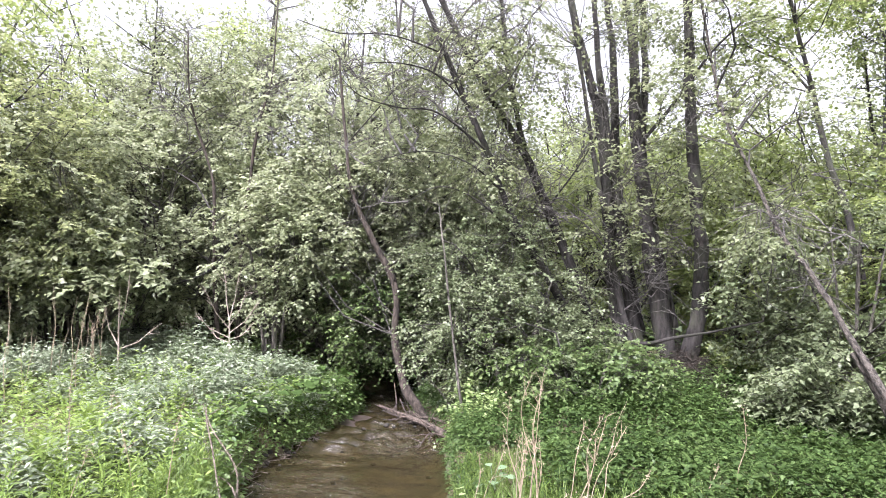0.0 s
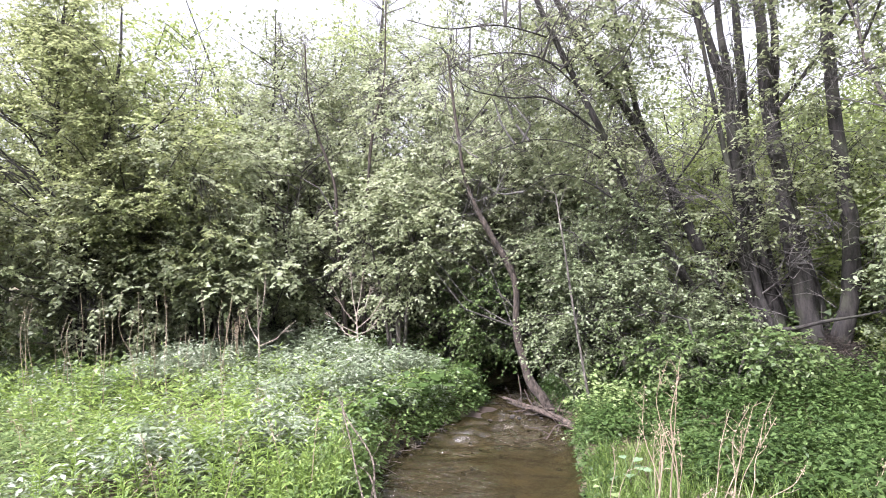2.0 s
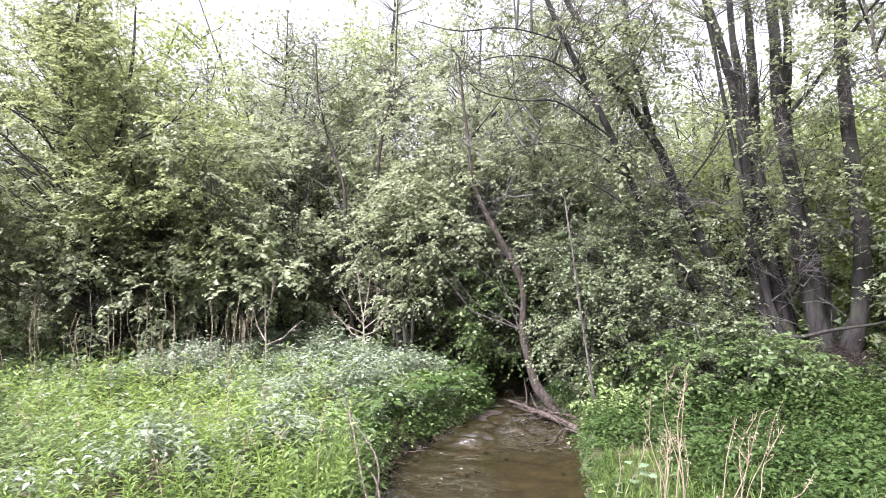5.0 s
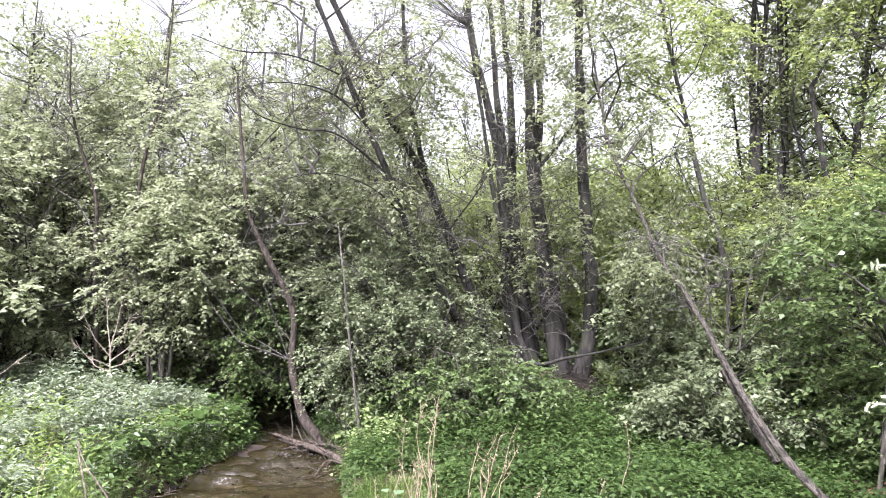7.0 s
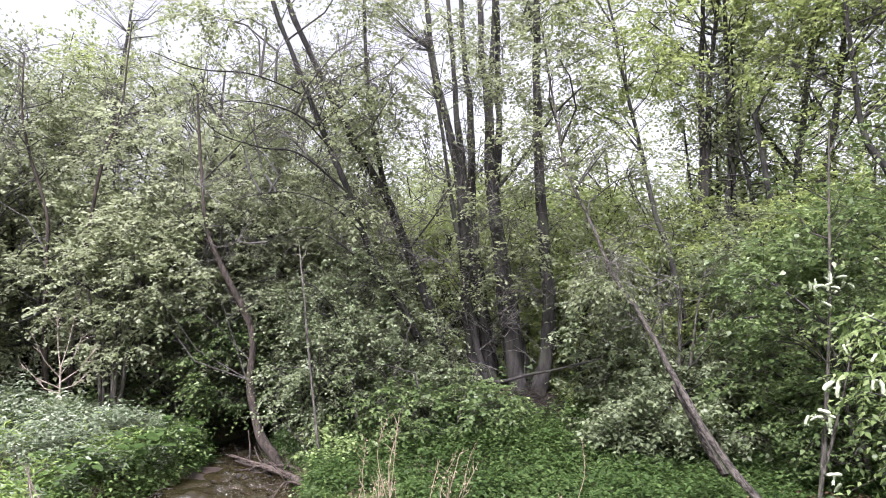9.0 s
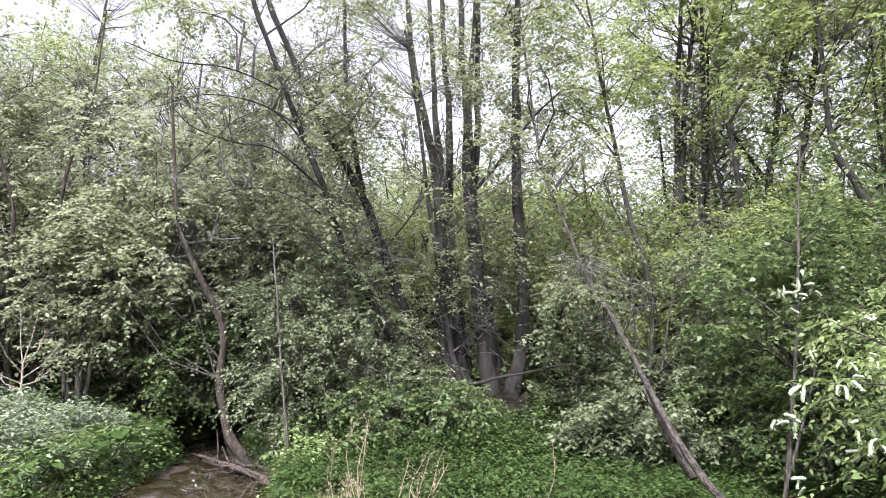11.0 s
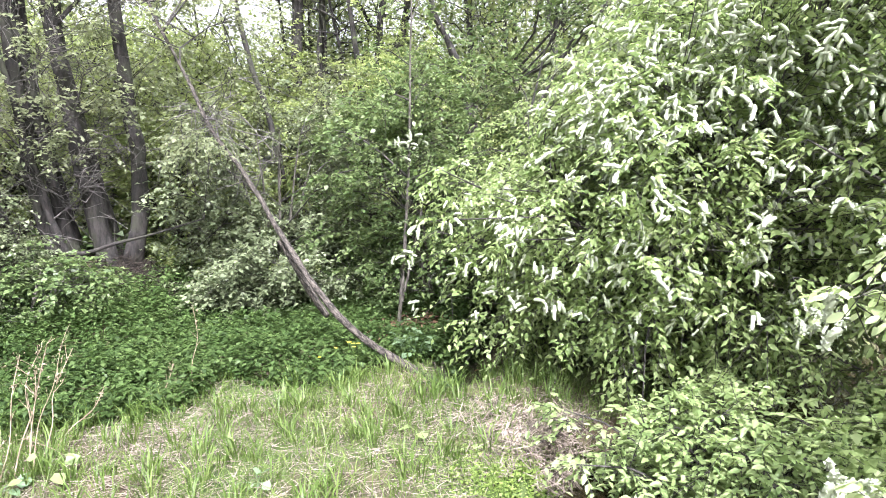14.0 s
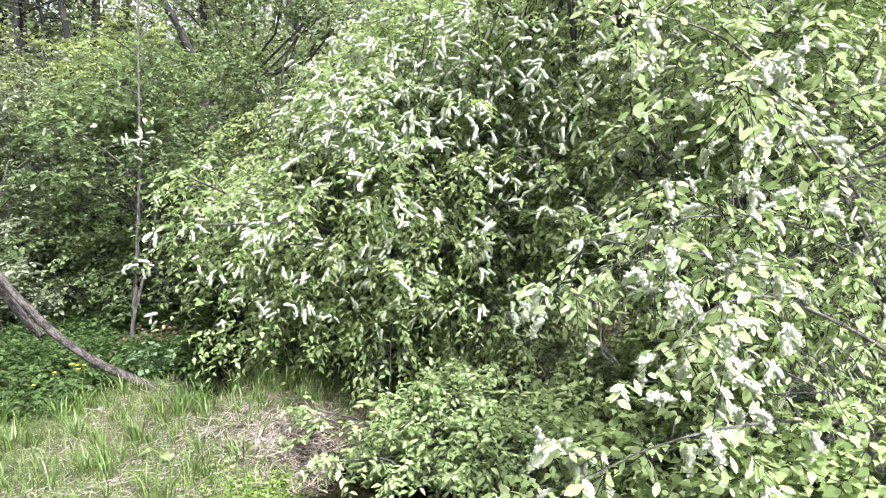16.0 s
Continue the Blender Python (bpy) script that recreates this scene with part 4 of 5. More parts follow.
near_cherry, tip, d = woody("bird_cherry", "bird cherry with slender flowering boughs reaching over the path", "shrub", NEAR, T, BARK_GREY, LEAF_CHERRY_YOUNG, 0.062, 3, 0.2, 7, 0.55,
                            stem_name="bough", limb_r=0.004, flat=0.8, simple="fine", ratio=(0.4, 0.52),
                            bare=cloud((3.3, -0.5, 1.4), (0.9, 0.9, 1.0), 40, 135, 0.1, -0.8), bare_r=0.4)
pick = np.argsort(np.linalg.norm(tip - np.array([0, 0, 1.6]), axis=1) + rng.uniform(0, 1.8, len(tip)))[:190]
P, D = bunches(pick[:80], tip, d)
hang_racemes(near_cherry, P, D, NEAR_RACEMES, 9)


LITTER = plain_varied("dead_leaf", (0.06, 0.032, 0.02), (0.24, 0.13, 0.085), 0.85)


# ---- undergrowth ----
def scatter(n, x0, x1, y0, y1, seed, bank=0.05):
    """Random places on dry land."""
    g = np.random.default_rng(seed)
    x, y = g.uniform(x0, x1, n), g.uniform(y0, y1, n)
    ok = line_distance(x, y, CHANNEL) > bank
    return x[ok], y[ok]


def polar(x, y):
    return np.degrees(np.arctan2(x, y)), np.hypot(x, y)


def herbs(x, y, h, k, size, ratio, up, top, seed, stems=True, tilt=0.12, flat=0.9, simple=True):
    """Upright herbs: a stem and k leaves spiralling round its upper part. Returns stem tubes and leaves."""
    g = np.random.default_rng(seed)
    n = len(x)
    base = np.stack([x, y, land(x, y) - 0.02], -1)
    lean = np.concatenate([g.normal(0, tilt, (n, 2)), np.ones((n, 1))], 1)
    tip = base + lean * h[:, None]
    u = top + (1 - top) * np.tile(np.linspace(0, 1, k), n) + g.normal(0, 0.03, n * k)
    C = np.repeat(base, k, 0) + np.repeat(tip - base, k, 0) * u[:, None]
    a = np.tile(np.arange(k) * 2.4, n) + np.repeat(g.uniform(0, 6.28, n), k) + g.normal(0, 0.3, n * k)
    U = np.stack([np.cos(a), np.sin(a), up + g.normal(0, 0.25, n * k)], -1)
    C = C + U * np.array([1, 1, 0.4]) * (size * 0.25 * g.uniform(0.2, 1.6, n * k))[:, None]
    N = np.array([0, 0, flat]) + g.normal(size=(n * k, 3)) * 0.45
    L = size * g.uniform(0.6, 1.2, n * k)
    lf = leaves(C, U, N, L, L * ratio * g.uniform(0.85, 1.15, n * k), simple)
    st = tubes(np.stack([base, (base + tip) / 2, tip], 1), np.tile([[0.004, 0.003, 0.0015]], (n, 1)), 3) if stems else None
    return st, lf


def blades(x, y, length, width, seed, spread=0.35, bend=0.3):
    g = np.random.default_rng(seed)
    n = len(x)
    C = np.stack([x, y, land(x, y) - 0.01], -1)
    U = np.concatenate([g.normal(0, spread, (n, 2)), np.ones((n, 1))], 1)
    mid = C + unit(U) * (length * 0.55)[:, None]
    tip = mid + unit(U + np.concatenate([U[:, :2] * 2.5 + g.normal(0, bend, (n, 2)), np.full((n, 1), -0.25)], 1)) * (length * 0.45)[:, None]
    a = g.uniform(0, 6.28, n)
    S = np.stack([np.cos(a), np.sin(a), 0 * a], -1) * width[:, None] * 0.5
    V = np.stack([C - S * 0.7, C + S * 0.7, mid + S, mid - S, tip + S * 0.12, tip - S * 0.12], 1).reshape(-1, 3)
    o = np.arange(n)[:, None] * 6
    return V, np.concatenate([o + np.array([[0, 1, 2, 3]]), o + np.array([[3, 2, 4, 5]])])


def stuff(name, data, material, label, category):
    return alone(name, mesh_of(name, *data, material), label, category, "stuff")


# pale ground elder on the meadow, in swelling tiers
x, y = scatter(16500, -9, 0.2, 1.6, 10.2, 201)
P = np.stack([x, y, 0 * x], -1)
drift, lump = wob(P, 202, 0.9), 0.6 * wob(P, 204, 2.6) + 0.6 * wob(P, 205, 6.0)
keep = (x < -0.2) & ((drift > -0.5) | (y > 6.5)) & (line_distance(x, y, CHANNEL) < 7) & (lump > -0.75) & (np.hypot(x, y) > 2.7) & (x > -1.45 * y - 0.5)
x, y, drift, lump = x[keep], y[keep], drift[keep], lump[keep]
mound = np.exp(-((x + 2.0) / 0.75) ** 2 - ((y - 7.1) / 1.2) ** 2)
h = 0.2 + 0.2 * np.clip(drift + 0.4, 0, 1) + 0.26 * lump + 0.24 * mound + rng.normal(0, 0.035, len(x)) + 0.1 * (np.hypot(x + 2.4, y - 7.9) < 1.2)
h = np.clip(h * (0.35 + 0.65 * step(0.0, 0.9, line_distance(x, y, CHANNEL))), 0.08, 0.9)
silver = wob(np.stack([x, y, 0 * x], -1), 206, 1.7) + 1.3 * mound + rng.normal(0, 0.15, len(x)) > -0.1
st, lf = herbs(x[silver], y[silver], h[silver], 12, 0.066, 0.46, -0.1, 0.5, 203, flat=1.8)
stuff("ground_elder", lf, LEAF_NETTLE, "drifts of silvery green ground elder on the meadow bank", "herbs")
st, lf = herbs(x[~silver], y[~silver], h[~silver] * 0.85, 12, 0.06, 0.36, 0.15, 0.4, 207, flat=1.4)
stuff("meadow_herbs", lf, LEAF_MEADOW, "yellow-green leafy herbs between the ground elder", "herbs")

# willowherb shoots: the near ones singly
x, y = scatter(2300, -7, -0.4, 1.8, 8.2, 211)
P = np.stack([x, y, 0 * x], -1)
keep = (wob(P, 202, 0.9) < 0.3) & (rng.uniform(size=len(x)) < step(8.4, 4.0, y) * 0.85 + 0.08)
x, y = x[keep], y[keep]
far = np.hypot(x, y) > 4.6
h = rng.uniform(0.25, 0.55, len(x))
st, lf = herbs(x[far], y[far], h[far], 22, 0.085, 0.2, 0.45, 0.3, 213)
stuff("willowherb_bed", lf, LEAF_WILLOWHERB, "bed of yellow-green willowherb shoots on the meadow", "herbs")


def willowherb(seed):
    g = np.random.default_rng(seed)
    hgt = g.uniform(0.4, 0.62)
    n = 30
    u = np.linspace(0.2, 1, n)
    a = np.arange(n) * 2.4
    C = np.stack([0.02 * np.sin(u * 2), 0 * u, u * hgt], -1)
    U = np.stack([np.cos(a), np.sin(a), -0.1 + 0.9 * u + g.normal(0, 0.15, n)], -1)
    L = 0.105 * (1.15 - 0.55 * u) * g.uniform(0.8, 1.15, n)
    s = tubes(np.array([[[0, 0, -0.05], [0.01, 0, hgt * 0.5], [0.02, 0, hgt]]]), np.array([[0.0045, 0.0035, 0.002]]), 5)
    return (mesh_of("stem", *s, LEAF_WILLOWHERB, True), mesh_of("foliage", *leaves(C, U, np.array([0, 0, 1]) + g.normal(size=(n, 3)) * 0.3, L, L * 0.2), LEAF_WILLOWHERB))


KINDS = [willowherb(s) for s in range(5)]
near = np.flatnonzero(~far)[:230]
for i, k in enumerate(near):
    ob = thing("willowherb", (x[k], y[k], ground_at(x[k], y[k])), "upright yellow-green willowherb shoot in the meadow", "herb", "willowherb shoots")
    ob.rotation_euler = (rng.normal(0, 0.12), rng.normal(0, 0.12), rng.uniform(0, 6.28))
    s = rng.uniform(0.55, 0.95)
    ob.scale = (s, s, s)
    for nm, me in zip(("stem", "foliage"), KINDS[i % 5]):
        part(nm, me, ob, offset=False)

# green carpet under the alder
x, y = scatter(44000, 0.2, 8.5, 3.6, 10.8, 221, 0.0)
az, d = polar(x, y)
edge = 4.75 + 0.3 * wob(np.stack([x, y, 0 * x], -1), 222, 1.2) + 0.5 * step(34, 45, az)
keep = (d > edge) & ((x > 0.75) | (y > 6.2)) & (line_distance(x, y, CHANNEL) > 0.4 - 0.3 * step(5.8, 6.8, y)) & (line_distance(x, y, DITCH) > 0.0) & (np.hypot(x - 3.72, y - 3.62) > 0.3) & (np.hypot(x - 4.7, y - 4.72) > 0.22 + 0.25 * rng.uniform(size=len(x))) & (np.hypot(x - 3.05, (y - 8.6) * 1.2) > 0.45 + 0.35 * rng.uniform(size=len(x))) & (rng.uniform(size=len(x)) < 0.46)
x, y = x[keep], y[keep]
h = rng.uniform(0.08, 0.24, len(x)) + 0.14 * np.clip(wob(np.stack([x, y, 0 * x], -1), 224, 1.6), 0, 1)
st, lf = herbs(x, y, h, 8, 0.06, 0.6, -0.08, 0.38, 223, False, flat=1.9)
stuff("green_carpet", lf, LEAF_CARPET, "dense green carpet of low leafy herbs under the alder", "herbs")

# sunlit herbs in the clearing behind the alder
x, y = scatter(9000, 3.6, 8.5, 7.2, 12.5, 225)
az, d = polar(x, y)
keep = (az > 22) & (az < 37) & (d > 9.0) & (d < 13)
x, y = x[keep], y[keep]
st, lf = herbs(x, y, rng.uniform(0.12, 0.34, len(x)), 8, 0.075, 0.5, 0.0, 0.3, 226, False, flat=1.2)
stuff("clearing_herbs", lf, LEAF_BRIGHT, "sunlit yellow-green herbs in the clearing behind the alder", "herbs")

# shaded forest floor further off
g2 = np.random.default_rng(231)
az, d = g2.uniform(-60, 100, 9000), g2.uniform(7.5, 20, 9000)
x, y = d * np.sin(np.radians(az)), d * np.cos(np.radians(az))
ok = (line_distance(x, y, CHANNEL) > 0.1) & ((d > 9.5) | (az > 40) | (az < -38))
x, y = x[ok], y[ok]
# the dark leaf colour carries part of the woodland floor's shade
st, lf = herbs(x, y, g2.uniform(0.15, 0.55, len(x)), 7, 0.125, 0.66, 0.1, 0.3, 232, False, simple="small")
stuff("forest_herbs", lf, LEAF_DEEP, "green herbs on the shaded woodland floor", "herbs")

# herbs and grass fringe hanging over the banks
u = np.random.default_rng(241).uniform(0, 1, 5200)
idx = (u * 70).astype(int) + 4
side = np.where(np.random.default_rng(242).uniform(size=5200) < 0.5, 1, -1)
off = cl[idx, 2] + np.random.default_rng(243).uniform(-0.14, 0.22, 5200)
x, y = cl[idx, 0] + sd[idx, 0] * off * side + rng.normal(0, 0.06, 5200), cl[idx, 1] + sd[idx, 1] * off * side + rng.normal(0, 0.06, 5200)
ok = (line_distance(x, y, CHANNEL) > np.where((x > -0.8) & (y > 3) & (y < 8.6), -0.05, -0.12)) & (np.hypot(x, y) > 1.9) & ((x > -0.8) | (y > 8.5))
x, y = x[ok], y[ok]
st, lf = herbs(x, y, rng.uniform(0.04, 0.15, len(x)), 8, 0.05, 0.45, -0.2, 0.2, 244, False, 0.3)
stuff("bank_herbs", lf, LEAF_CARPET, "leafy herbs along the stream's inner edge", "herbs")
g4 = np.random.default_rng(246)
n = 3000
x, y = g4.uniform(-2.9, -0.9, n), g4.uniform(3.6, 9.3, n)
dd = line_distance(x, y, CHANNEL)
ok = (dd > -0.1) & (dd < 0.45)
x, y, dd = x[ok], y[ok], dd[ok]
st, lf = herbs(x, y, g4.uniform(0.1, 0.25, len(x)) + 0.3 * np.clip(dd, 0, 1), 11, 0.066, 0.5, -0.1, 0.15, 247, False, 0.3)
stuff("bank_herbs", lf, LEAF_HERB, "fresh green herbs on the meadow's bank", "herbs")
x, y = g4.uniform(-2.6, -1.2, 5200), g4.uniform(3.8, 7.2, 5200)
dd = line_distance(x, y, CHANNEL)
ok = (dd > -0.06) & (dd < 0.3)
x, y = x[ok], y[ok]
stuff("meadow_grass", blades(x, y, g4.uniform(0.1, 0.3, len(x)), g4.uniform(0.003, 0.006, len(x)), 248), GRASS, "light grass along the meadow's bank", "grass")


# ---- grass ----
x, y = scatter(52000, -0.6, 4.9, 1.9, 5.8, 251, 0.02)
az, d = polar(x, y)
P = np.stack([x, y, 0 * x], -1)
edge = 5.0 + 0.3 * wob(P, 222, 1.2) + 0.4 * step(34, 45, az) + rng.normal(0, 0.22, len(x))
keep = (d < edge) & (line_distance(x, y, DITCH) > 0.12) & (0.4 * wob(P, 272, 2.4) + rng.normal(0, 0.8, len(x)) < -0.05) & (x > -0.2)
x, y = x[keep], y[keep]
stuff("grass", blades(x, y, rng.uniform(0.06, 0.2, len(x)), rng.uniform(0.003, 0.0056, len(x)), 253), GRASS, "fresh green grass with gaps on the stream's inner bank", "grass")
x, y = scatter(5200, 0.0, 1.5, 4.2, 6.0, 255, -0.02)
ok = rng.uniform(size=len(x)) < step(1.5, 0.4, x)
x, y = x[ok], y[ok]
stuff("bank_grass", blades(x, y, rng.uniform(0.1, 0.28, len(x)), rng.uniform(0.003, 0.006, len(x)), 256), GRASS, "light green grass on the bank beside dry stalks", "grass")
x, y = rng.normal(3.05, 0.3, 1400), rng.normal(2.15, 0.22, 1400)
st, lf = herbs(x, y, rng.uniform(0.03, 0.07, len(x)), 6, 0.026, 0.6, 0.3, 0.2, 257, False)
stuff("chickweed", lf, LEAF_WILLOWHERB, "low bright green chickweed at the water's edge", "herbs")
x, y = rng.normal(0.42, 0.17, 90), rng.normal(7.42, 0.14, 90)
st, lf = herbs(x, y, rng.uniform(0.1, 0.36, 90), 9, 0.06, 0.5, 0.0, 0.4, 258, False)
stuff("bank_herbs", lf, LEAF_LIGHT, "fresh light-green herbs on the bank by the driftwood", "herbs")
# broad-bladed tufts, each one a thing
tx, ty = scatter(760, 0.1, 4.6, 2.4, 5.4, 261, 0.08)
td = polar(tx, ty)[1]
ok = (td < 5.2) & (td > 3.0) & (line_distance(tx, ty, DITCH) > 0.2)
tx, ty = tx[ok], ty[ok]


def tuft(seed):
    g = np.random.default_rng(seed)
    n = 15
    a = g.uniform(0, 6.28, n)
    r = g.uniform(0, 0.06, n)
    C = np.stack([np.cos(a) * r, np.sin(a) * r, np.full(n, -0.02)], -1)
    U = np.stack([np.cos(a) * 0.3, np.sin(a) * 0.3, np.ones(n)], -1) + g.normal(size=(n, 3)) * 0.12
    ln = g.uniform(0.1, 0.24, n)[:, None]
    mid = C + unit(U) * ln * 0.6
    tip = mid + unit(U * np.array([3, 3, 0.8])) * ln * 0.4
    S = np.stack([-np.sin(a), np.cos(a), 0 * a], -1) * 0.004
    V = np.stack([C - S * 0.6, C + S * 0.6, mid + S, mid - S, tip + S * 0.1, tip - S * 0.1], 1).reshape(-1, 3)
    o = np.arange(n)[:, None] * 6
    return mesh_of("grass_tuft", V, np.concatenate([o + np.array([[0, 1, 2, 3]]), o + np.array([[3, 2, 4, 5]])]), GRASS)


TUFTS = [tuft(s) for s in range(6)]
for i, (a, b) in enumerate(zip(tx[:300], ty[:300])):
    ob = tagged(new("grass_tuft", TUFTS[i % 6]), "upright tuft of broad green grass blades", "grass", "grass tufts")
    ob.location, ob.rotation_euler = (a, b, ground_at(a, b)), (0, 0, rng.uniform(0, 6.28))
    ob.scale = [rng.uniform(0.7, 1.2)] * 3
# a softer tuft on the meadow bank
x, y = scatter(1500, -2.0, -1.3, 4.2, 5.2, 263, 0.05)
stuff("meadow_grass", blades(x, y, rng.uniform(0.25, 0.5, len(x)), rng.uniform(0.004, 0.007, len(x)), 264, 0.25), GRASS, "soft fine grass tuft at the meadow's edge", "grass")

# dry straw lying in the grass
x, y = scatter(30000, -0.2, 4.6, 1.9, 5.4, 271, 0.1)
az, d = polar(x, y)
P = np.stack([x, y, 0 * x], -1)
bed = np.exp(-(((x - 3.35) / 0.5) ** 2 + ((y - 2.35) / 0.3) ** 2))
keep = (d < 4.85 + 0.3 * wob(P, 222, 1.2) + rng.normal(0, 0.2, len(x))) & ((0.4 * wob(P, 272, 2.4) + rng.normal(0, 0.7, len(x)) > -0.1) | (bed > 0.4))
x, y = x[keep], y[keep]
n = len(x)
a = rng.uniform(0, 6.28, n)
ln = rng.uniform(0.04, 0.2, n)[:, None]
c = np.stack([x, y, land(x, y) + rng.uniform(0.005, 0.035, n)], -1)
dv = np.stack([np.cos(a), np.sin(a), rng.normal(0, 0.12, n)], -1) * ln / 2
stuff("dry_straw", tubes(np.stack([c - dv, c + rng.normal(0, 0.004, (n, 3)), c + dv], 1), np.full((n, 3), 0.0018), 3), STRAW, "flattened dry straw between the grass", "straw")
x, y = rng.normal(3.42, 0.2, 2600), rng.normal(2.25, 0.22, 2600)
n = len(x)
a = rng.normal(0.6, 0.6, n)
c = np.stack([x, y, land(x, y) + rng.uniform(0.01, 0.07, n)], -1)
dv = np.stack([np.cos(a), np.sin(a), rng.normal(0, 0.1, n)], -1) * rng.uniform(0.03, 0.12, (n, 1))
stuff("reed_litter", tubes(np.stack([c - dv, c, c + dv], 1), np.full((n, 3), 0.003), 3), STRAW, "matted patch of pale dead reeds", "straw")


# ---- dead stalks ----
def dead_stalk(base, tip, r, rays=0, label="dry beige plant stalk standing in the grass", group="dead stalks", ray_len=0.12, seed=0):
    g = np.random.default_rng(seed)
    base, tip = np.array(base, float), np.array(tip, float)
    ob = thing("dead_stalk", base, label, "stalk", group)
    hgt = np.linalg.norm(tip - base)
    p = smooth_line([base - np.array([0, 0, 0.04]), base + (tip - base) * 0.35 + g.normal(0, 0.03, 3) * hgt, base + (tip - base) * 0.7 + g.normal(0, 0.03, 3) * hgt, tip], 13)
    rad = 0.7 * np.linspace(r, r * 0.45, 13) * np.where(np.arange(13) % 4 == 2, 1.35, 1)
    part("stem", mesh_of("stem", *tubes(p[None], rad[None], 6), STALK, True), ob)
    if rays:
        k = 26
        C = p[g.integers(9, 13, k)] + g.normal(0, 0.012, (k, 3))
        L = g.uniform(0.008, 0.022, k)
        tagged(part("seed_head", mesh_of("seed_head", *leaves(C, g.normal(size=(k, 3)), g.normal(size=(k, 3)), L, L * 0.5, True), STALK), ob), kind="stuff")
        o = p[g.integers(6, 13, rays)]
        d = unit(unit(tip - base) * 0.9 + g.normal(size=(rays, 3)) * 0.45) * ray_len * g.uniform(0.4, 1.2, (rays, 1))
        for a, v in zip(o, d):
            part("side_shoot", mesh_of("side_shoot", *tubes(np.stack([a, a + v * 0.5 + g.normal(0, 0.008, 3), a + v])[None], np.array([[r * 0.4, r * 0.3, r * 0.15]]), 4), STALK, True), ob)
    return ob


g3 = np.random.default_rng(281)
for i in range(10):
    bx, by = 0.58 + g3.normal(0, 0.07), 4.32 + g3.normal(0, 0.06)
    hgt = g3.uniform(0.55, 0.75) if i > 3 else g3.uniform(0.88, 1.02)
    dead_stalk((bx, by, ground_at(bx, by)), (bx + g3.normal(-0.02, 0.06), by + g3.normal(0, 0.05), hgt), g3.uniform(0.004, 0.0065), 5 if i < 4 else 2, seed=i)
for i in range(6):
    bx, by = 0.92 + g3.normal(0, 0.05), 4.2 + g3.normal(0, 0.05)
    dead_stalk((bx, by, ground_at(bx, by)), (bx + g3.uniform(0.1, 0.3), by + g3.normal(0, 0.06), g3.uniform(0.45, 0.85)), g3.uniform(0.004, 0.0065), 5, seed=20 + i)
for i, (p, q2) in enumerate([((0.28, 4.7), (0.3, 4.72, 0.35)), ((0.3, 4.7), (0.5, 4.75, 0.42)), ((1.1, 4.4), (1.5, 4.5, 0.3)), ((1.2, 4.3), (0.95, 4.25, 0.2)), ((0.5, 4.2), (0.85, 4.15, 0.25)),
                             ((1.9, 4.6), (2.06, 4.7, 0.28)), ((2.1, 4.45), (2.15, 4.5, 0.75))]):
    dead_stalk((*p, ground_at(*p)), q2, 0.005, 2, "dry beige stalk leaning in the grass", seed=40 + i)
# thin stalks standing and leaning in the meadow
for i in range(16):
    azm, dd = math.radians(g3.uniform(-44, -23)), g3.uniform(3.9, 6.2)
    bx, by = dd * math.sin(azm), dd * math.cos(azm)
    dead_stalk((bx, by, ground_at(bx, by)), (bx + g3.normal(0, 0.16), by + g3.normal(0, 0.12), g3.uniform(0.45, 0.8)), 0.0045, 1, "thin pale dry stalk among the meadow herbs", "meadow stalks", 0.15, 120 + i)
# tall dry stems at the back of the meadow
for i in range(36):
    azm = math.radians(g3.uniform(-47, -29))
    dd = g3.uniform(7.3, 8.8)
    bx, by = dd * math.sin(azm), dd * math.cos(azm)
    dead_stalk((bx, by, ground_at(bx, by)), (bx + g3.normal(0, 0.08), by + g3.normal(0, 0.08), g3.uniform(0.95, 1.55)), 0.0045, 0, "tall thin dry stem at the back of the meadow", "tall dry stems", 0.2, 60 + i)
for i in range(7):
    bx, by = -4.35 + g3.normal(0, 0.09), 7.95 + g3.normal(0, 0.06)
    dead_stalk((bx, by, ground_at(bx, by)), (bx + g3.normal(0, 0.06), by, g3.uniform(0.85, 1.15)), 0.006, 3, "reddish dry stalk at the back of the meadow", "tall dry stems", 0.12, 90 + i)


def skeleton_plant(base, arms, label, seed):
    """A dead, bleached umbellifer: a stout stem with rising, forking arms."""
    g = np.random.default_rng(seed)
    base = np.array(base, float)
    ob = thing("dead_umbellifer", base, label, "dead plant")
    top = base + np.array([0, 0, 0.62])
    part("stem", mesh_of("stem", *tubes(np.array([[base, (base + top) / 2 + [0.01, 0, 0], top]]), np.array([[0.016, 0.014, 0.01]]), 7), BLEACHED, True), ob)
    for dx, dz, at in arms:
        o = base + (top - base) * at
        e = o + np.array([dx, g.normal(0, 0.12), dz])
        m = (o + e) / 2 + np.array([dx * 0.1, 0, -0.03])
        arm = part("arm", mesh_of("arm", *tubes(np.array([[o, m, e]]), np.array([[0.009, 0.007, 0.004]]), 5), BLEACHED, True), ob)
        k = 5
        d = unit(unit(e - m) + g.normal(size=(k, 3)) * 0.45) * g.uniform(0.08, 0.2, (k, 1))
        s = m + (e - m) * g.uniform(0.3, 1, (k, 1))
        for a, v in zip(s, d):
            part("twig", mesh_of("twig", *tubes(np.stack([a, a + v * 0.5, a + v])[None], np.array([[0.004, 0.003, 0.0015]]), 4), BLEACHED, True), arm)
    return ob


